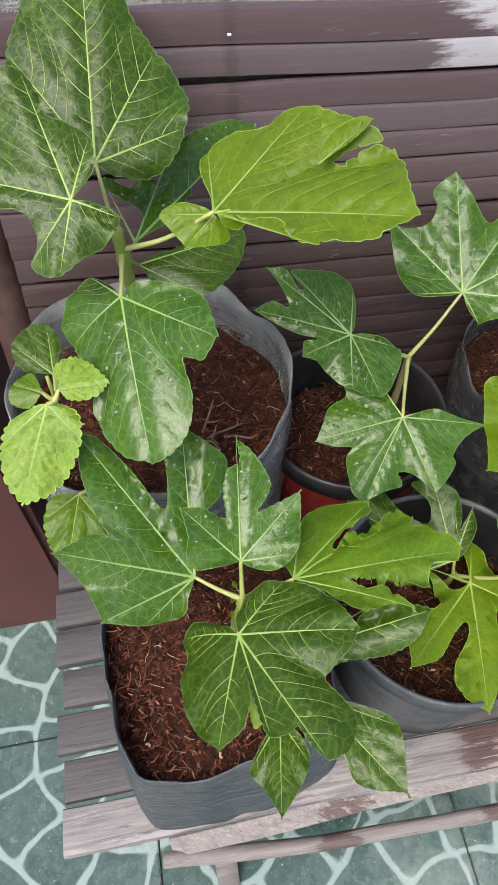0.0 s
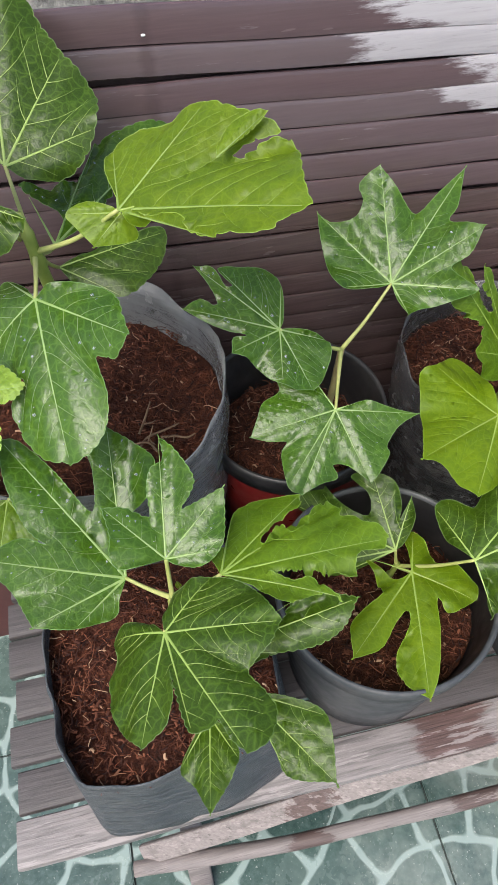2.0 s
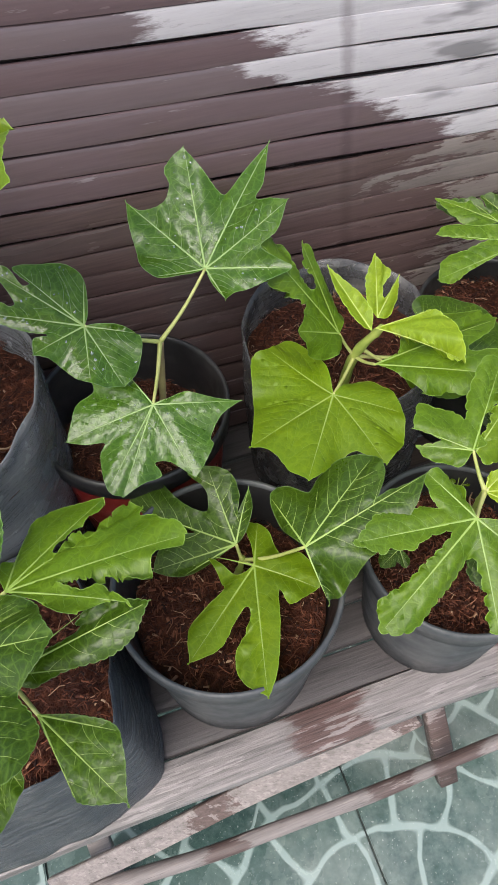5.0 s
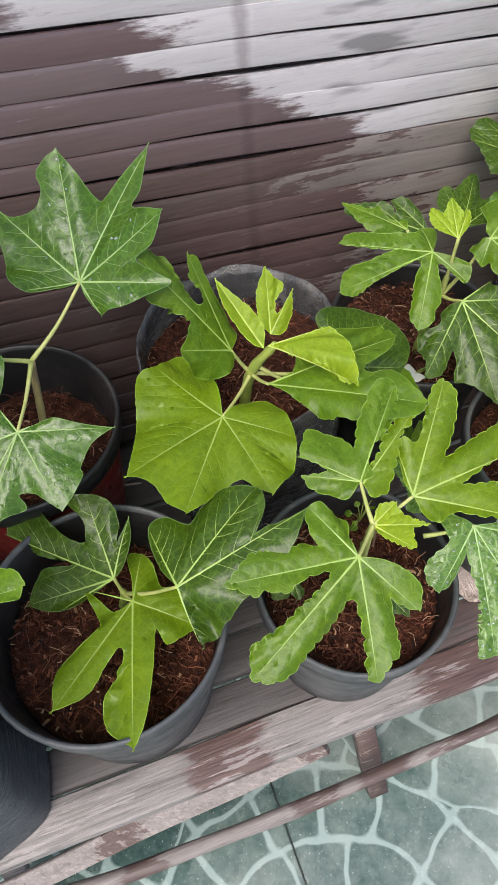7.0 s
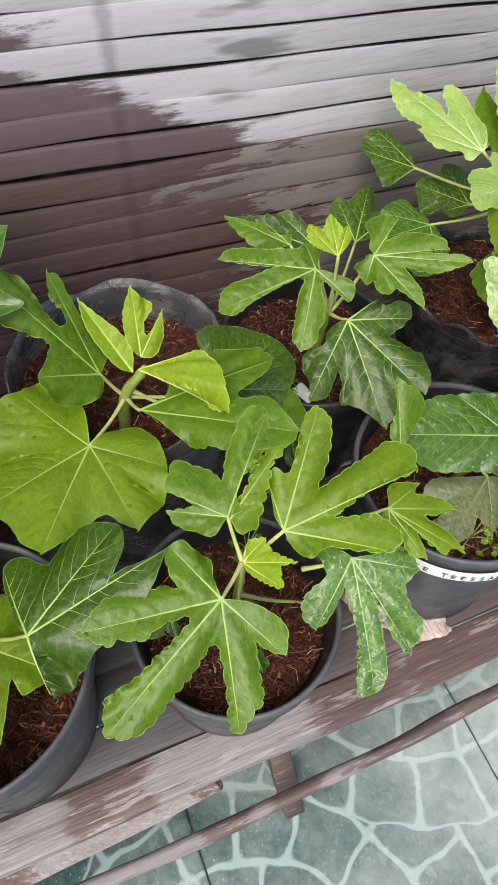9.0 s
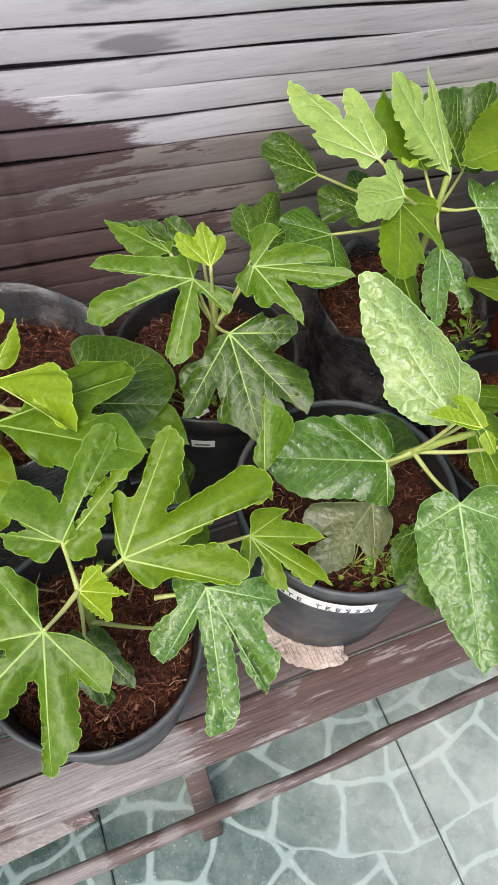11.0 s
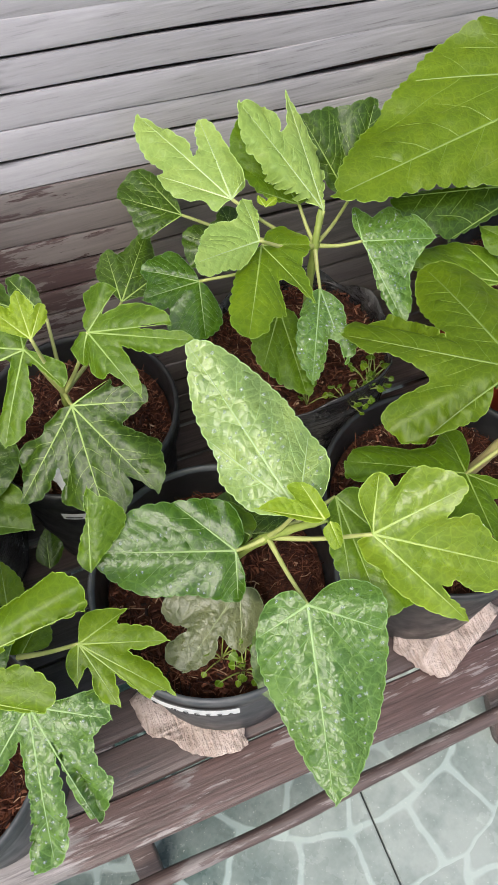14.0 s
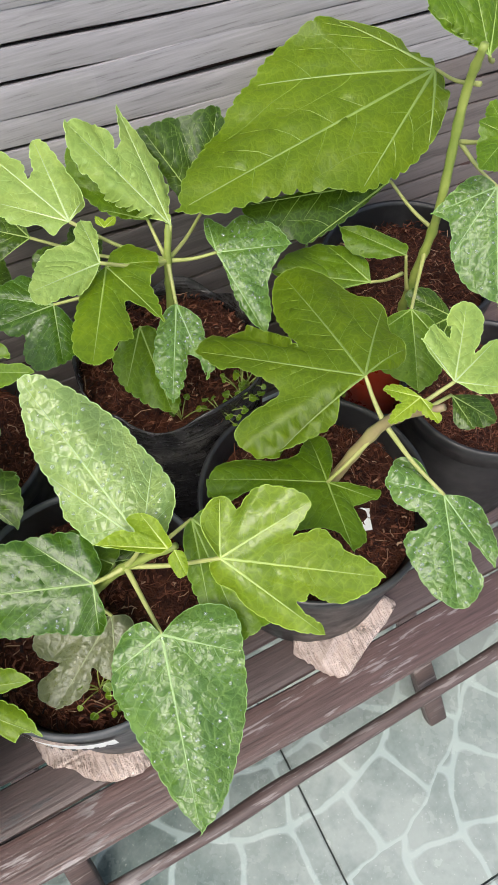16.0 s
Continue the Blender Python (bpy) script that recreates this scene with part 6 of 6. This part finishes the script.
leaf(fig_k, (1.017, 0.954, 0.64), (0, -37, 90), "dark", [(-11, 0.081), (-9, 0.122), (-0, 0.114), (15, 0.088), (19, 0.044)], [(1, 0.000, 2), (3, 0.000, 1)], serr=0.01, stalk=(1.040, 0.917, 0.610))
leaf(fig_k, (0.981, 0.912, 0.585), (13, -14, 47), "mid", [(-61, 0.026), (-28, 0.047), (-7, 0.067), (13, 0.081), (20, 0.063), (30, 0.027)], [(1, 0.000, 2), (3, 0.000, 1), (5, 0.000, 2)], serr=0.01, stalk=(1.020, 0.920, 0.570))
leaf(fig_k, (1.012, 0.912, 0.6), (14, -13, 42), "mid", [(-66, 0.011), (-15, 0.037), (-2, 0.058), (17, 0.046), (29, 0.018)], [(2, 0.000, 1)], serr=0.008, stalk=(1.020, 0.910, 0.560))
leaf(fig_k, (1.064, 0.891, 0.66), (-36, -13, 132), "spray", [(-93, 0.018), (-60, 0.032), (-44, 0.050), (-26, 0.042), (-9, 0.057), (10, 0.074), (26, 0.085), (44, 0.065), (70, 0.029)], [(2, 0.000, 1), (4, 0.000, 2), (6, 0.000, 1), (8, 0.000, 2)], serr=0.01, stalk=(1.050, 0.925, 0.680))
leaf(fig_k, (1.048, 0.918, 0.745), (44, -9, 10), "mid", [(-64, 0.016), (-41, 0.047), (-15, 0.059), (13, 0.058), (28, 0.050), (38, 0.031), (28, 0.011)], [(1, 0.000, 2), (2, 0.000, 1), (4, 0.000, 2)], stalk=(1.060, 0.926, 0.735))
leaf(fig_k, (0.983, 0.862, 0.6), (-16, -10, 149), "mid", [(-62, 0.018), (-46, 0.042), (-27, 0.052), (-10, 0.056), (8, 0.065), (24, 0.056), (45, 0.040), (70, 0.020)], [(1, 0.000, 2), (4, 0.000, 1), (6, 0.000, 2)], serr=0.012, stalk=(1.028, 0.909, 0.600))
leaf(fig_k, (1.061, 0.894, 0.7), (11, -16, 56), "mid", [(-54, 0.017), (-17, 0.022), (18, 0.017), (-90, 0.022), (-63, 0.028), (-30, 0.018), (33, 0.025), (58, 0.037), (83, 0.026)], [(1, 0.000, 2), (4, 0.000, 2), (7, 0.000, 2)], serr=0.014, stalk=(1.050, 0.925, 0.680))
leaf(fig_k, (1.028, 0.861, 0.57), (0, -19, 89), "dark", [(-82, 0.029), (-50, 0.041), (-20, 0.030), (-22, 0.037), (4, 0.056), (28, 0.040), (14, 0.032), (36, 0.046), (60, 0.030)], [(1, 0.000, 2), (4, 0.000, 2), (7, 0.000, 2)], serr=0.014, stalk=(1.020, 0.905, 0.560))



# ---- labels, props and small weeds ----
def strip_label(pot_ob, r_low, r_high, z_low, z_high, a0, a1, text, name="label_strip", size=0.0085):
    """Paper strip stuck round the pot's wall, with its lettering."""
    vs, fs, n = [], [], 16
    for i in range(n + 1):
        a = radians(a0 + (a1 - a0) * i / n)
        for r, z in ((r_low, z_low), (r_high, z_high)):
            vs.append((r * math.cos(a), r * math.sin(a), z))
    for i in range(n):
        fs.append((2 * i, 2 * i + 2, 2 * i + 3, 2 * i + 1))
    ob = new(name, mesh_of(name, vs, fs, INK if name == "ink_bar" else LABEL))
    ob.parent = pot_ob
    tagged(ob, "white paper strip with black capitals" if text else "printed bar" if name == "ink_bar" else "small white paper tag")
    for i, ch in enumerate(text):
        if ch == " ":
            continue
        cu = bpy.data.curves.new("letter", "FONT")
        cu.body, cu.size, cu.align_x, cu.extrude = ch, size, "CENTER", 0.0001
        tmp = bpy.data.objects.new("letter", cu)
        me = bpy.data.meshes.new_from_object(tmp)
        bpy.data.objects.remove(tmp)
        me.materials.append(INK)
        lt = new("letter", me)
        lt.parent = ob
        a = a0 + (a1 - a0) * (i + 0.8) / (len(text) + 0.6)
        r = (r_low + r_high) / 2 + 0.0012
        z = (z_low + z_high) / 2 - size * 0.36
        lt.matrix_basis = pose(r * math.cos(radians(a)), r * math.sin(radians(a)), z, 90, 0, a + 90)


strip_label(pot_h, 0.0868, 0.0872, 0.128, 0.144, 201, 260, "MONTE TEESSA")
strip_label(pot_g, 0.0752, 0.0762, 0.114, 0.125, 241, 256, "", "name_tag")
strip_label(pot_g, 0.0762, 0.0764, 0.118, 0.120, 243, 253, "", "ink_bar")


def husk(name, pts, z, label, seed):
    """Torn flake of dry husk or card, curled and ribbed."""
    rng = random.Random(seed)
    out = spline(list(pts) + [pts[0]], 7)[:-1]
    c = sum(out) / len(out)
    vs, fs, n, rings = [], [], len(out), 6
    for lay in (0, 1):
        for k in range(rings):
            for q in out:
                p = c + (q - c) * (k + 0.6) / (rings - 0.4) * (1 + 0.03 * rng.uniform(-1, 1) * (k == rings - 1))
                h_ = 0.005 * noise.noise(Vector((p[0] * 60, p[1] * 60, seed))) + 0.0012 * math.sin(p[0] * 900)
                vs.append((p[0], p[1], z + h_ - 0.002 * lay))
        for k in range(rings - 1):
            for i in range(n):
                a, b = (lay * rings + k) * n + i, (lay * rings + k) * n + (i + 1) % n
                fs.append((a, b, b + n, a + n) if lay == 0 else (a, a + n, b + n, b))
        cap = tuple(lay * rings * n + i for i in range(n))
        fs.append(cap if lay == 0 else cap[::-1])
    for i in range(n):
        a, b = (rings - 1) * n + i, (rings - 1) * n + (i + 1) % n
        fs.append((a, b, b + rings * n, a + rings * n))
    ob = new(name, mesh_of(name, vs, fs, CARD))
    return tagged(ob, label, "husk")


husk("dry_husk", [(0.592, 0.765), (0.598, 0.735), (0.612, 0.725), (0.625, 0.709), (0.644, 0.699), (0.668, 0.697), (0.673, 0.714), (0.70, 0.74), (0.66, 0.80)], 0.3955, "torn pale husk flake under the labelled pot", 3)
husk("dry_husk", [(0.812, 0.722), (0.826, 0.70), (0.842, 0.686), (0.872, 0.698), (0.912, 0.717), (0.905, 0.735), (0.90, 0.76), (0.85, 0.78)], 0.3955, "ribbed pale husk flake wedged under the pot", 4)


def scrap(name, at, wide, deep, turn, material, label, category, seed):
    """Small torn flake, curled, lying loose."""
    rng = random.Random(seed)
    n, vs, fs = 6, [], []
    for lay in (0, 1):
        for i in range(n + 1):
            for j in range(n + 1):
                u, v = i / n - 0.5, j / n - 0.5
                edge = 1 + 0.16 * rng.uniform(-1, 1) * (i in (0, n) or j in (0, n)) * (lay == 0)
                vs.append((u * wide * edge, v * deep * edge, 0.12 * wide * math.sin(3 * u + seed) + 0.10 * deep * v * v * 4 - 0.0007 * lay))
    k = (n + 1) ** 2
    for i in range(n):
        for j in range(n):
            a = i * (n + 1) + j
            fs += [(a, a + n + 1, a + n + 2, a + 1), (k + a, k + a + 1, k + a + n + 2, k + a + n + 1)]
    ob = new(name, mesh_of(name, vs, fs, material))
    ob.matrix_basis = pose(*at, 0, 0, turn)
    return tagged(ob, label, category)


scrap("plastic_scrap", (0.602, 0.903, 0.530), 0.012, 0.020, 20, LABEL, "small white plastic scrap lying on the potting mix", "scrap", 2)
scrap("plastic_scrap", (0.889, 0.760, 0.514), 0.011, 0.018, -25, LABEL, "small white plastic scrap beside the fig stem", "scrap", 5)
nail = thing("nail", (0.179, 1.110, 0.815), "bent pale nail sticking out of the top slat", "nail")
tube("shank", [(0.179, 1.112, 0.818), (0.179, 1.106, 0.8175), (0.179, 1.103, 0.816)], [0.0007, 0.0007, 0.0006], LABEL, nail, 8, 4)
tube("head", [(0.178, 1.102, 0.8145), (0.1795, 1.102, 0.8145), (0.181, 1.102, 0.8145)], [0.0009, 0.0011, 0.0008], LABEL, nail, 8, 3)
straw = thing("dry_straw", (0.325, 0.96, 0.398), "pale dry straw lying on the bench slats", "straw")
tube("stalk", [(0.306, 0.964, 0.398), (0.325, 0.963, 0.400), (0.346, 0.960, 0.398)], [0.0014, 0.0015, 0.0010], BAMBOO_CUT, straw, 7, 5)


def weed(at, seed, n=9, spread=0.018, tall=0.02):
    """Tiny weed seedling: thin stalks with small round leaves."""
    rng = random.Random(seed)
    w = plant("weed", at, "tiny green weed seedling sprouting from the potting mix", "weed")
    for i in range(n):
        a, r, hh = rng.random() * 6.283, spread * rng.uniform(0.3, 1), tall * rng.uniform(0.4, 1)
        tip = (at[0] + r * math.cos(a), at[1] + r * math.sin(a), at[2] + hh)
        tube("stalk", [at, ((at[0] + tip[0]) / 2, (at[1] + tip[1]) / 2, at[2] + hh * 0.7), tip], [0.0006, 0.0005, 0.0004], STEM_GREEN, w, 5, 3)
        s = rng.uniform(0.0035, 0.0065)
        leaf(w, tip, (rng.uniform(-35, 35), rng.uniform(-35, 35), math.degrees(a) - 90 + rng.uniform(-30, 30)), "mid" if rng.random() < 0.6 else "lime",
             [(-80, s * 0.5), (-40, s * 0.8), (0, s), (40, s * 0.8), (80, s * 0.5)], [(0, 0, 2), (2, 0.0005, 2), (4, 0, 2)], serr=0.0)
    return w


def twig(at, turn, length, seed):
    """Dry brown stalk lying on the potting mix."""
    rng = random.Random(seed)
    d = np.array((math.cos(radians(turn)), math.sin(radians(turn)), 0.12))
    w = thing("dry_twig", at, "dead brown stalk lying on the coir", "twig", "dead stalks")
    pts = [np.array(at) + d * length * k / 3 + np.array((rng.uniform(-1, 1), rng.uniform(-1, 1), rng.uniform(0, 1))) * 0.003 for k in range(4)]
    tube("stalk", pts, [0.0011, 0.0010, 0.0008, 0.0005], TWIG, w, 6, 4)
    tube("side_shoot", [pts[1], pts[1] + np.array((d[1], -d[0], 0.3)) * length * 0.2, pts[1] + np.array((d[1], -d[0], 0.5)) * length * 0.36], [0.0007, 0.0006, 0.0003], TWIG, w, 5, 3)


for k, (x, y, z, a, l) in enumerate(((0.118, 0.905, 0.597, 20, 0.04), (0.135, 0.898, 0.597, 150, 0.035), (0.125, 0.915, 0.599, 75, 0.03), (0.14, 0.91, 0.597, 350, 0.028),
                                      (0.452, 0.80, 0.497, 140, 0.03), (0.505, 0.775, 0.496, 60, 0.026), (0.62, 0.895, 0.523, 30, 0.03), (0.88, 0.80, 0.508, 120, 0.03), (0.87, 0.83, 0.508, 20, 0.034))):
    twig((x, y, z), a, l, 70 + k)
for k, (x, y, z, n) in enumerate(((0.668, 0.735, 0.517, 8), (0.690, 0.728, 0.517, 9), (0.679, 0.722, 0.517, 10), (0.702, 0.733, 0.517, 8), (0.853, 0.892, 0.536, 10), (0.83, 0.882, 0.536, 9), (0.845, 0.885, 0.536, 9), (0.862, 0.895, 0.536, 8), (0.80, 0.893, 0.536, 6), (0.505, 0.80, 0.495, 7),
                                 (0.137, 0.80, 0.515, 7), (0.60, 0.905, 0.523, 6), (1.01, 0.90, 0.522, 6))):
    weed((x, y, z), 40 + k, n)


# ---- floor tiles, last ----
floor = tagged(new("floor"), "glazed green floor tiles with a pale fan pattern", "floor", kind="structure")


def tile_mesh(s=0.3975, t=0.008, b=0.0016):
    bm = bmesh.new()
    bmesh.ops.create_cube(bm, size=1)
    for v in bm.verts:
        v.co = Vector((v.co.x * s, v.co.y * s, (v.co.z - 0.5) * t))
    top = [e for e in bm.edges if all(v.co.z > -0.001 for v in e.verts)]
    bmesh.ops.bevel(bm, geom=top, offset=b, segments=2, affect="EDGES")
    me = bpy.data.meshes.new("tile")
    bm.to_mesh(me)
    bm.free()
    me.materials.append(TILE)
    return me


TILE_MESH = tile_mesh()
for i in range(-5, 9):
    for j in range(-6, 2):
        tl = new("tile", TILE_MESH)
        tl.parent = floor
        tl.location = (0.2 + 0.4 * i, 0.658 + 0.4 * j, 0.0006 * ((i * 7 + j * 3) % 3 - 1))
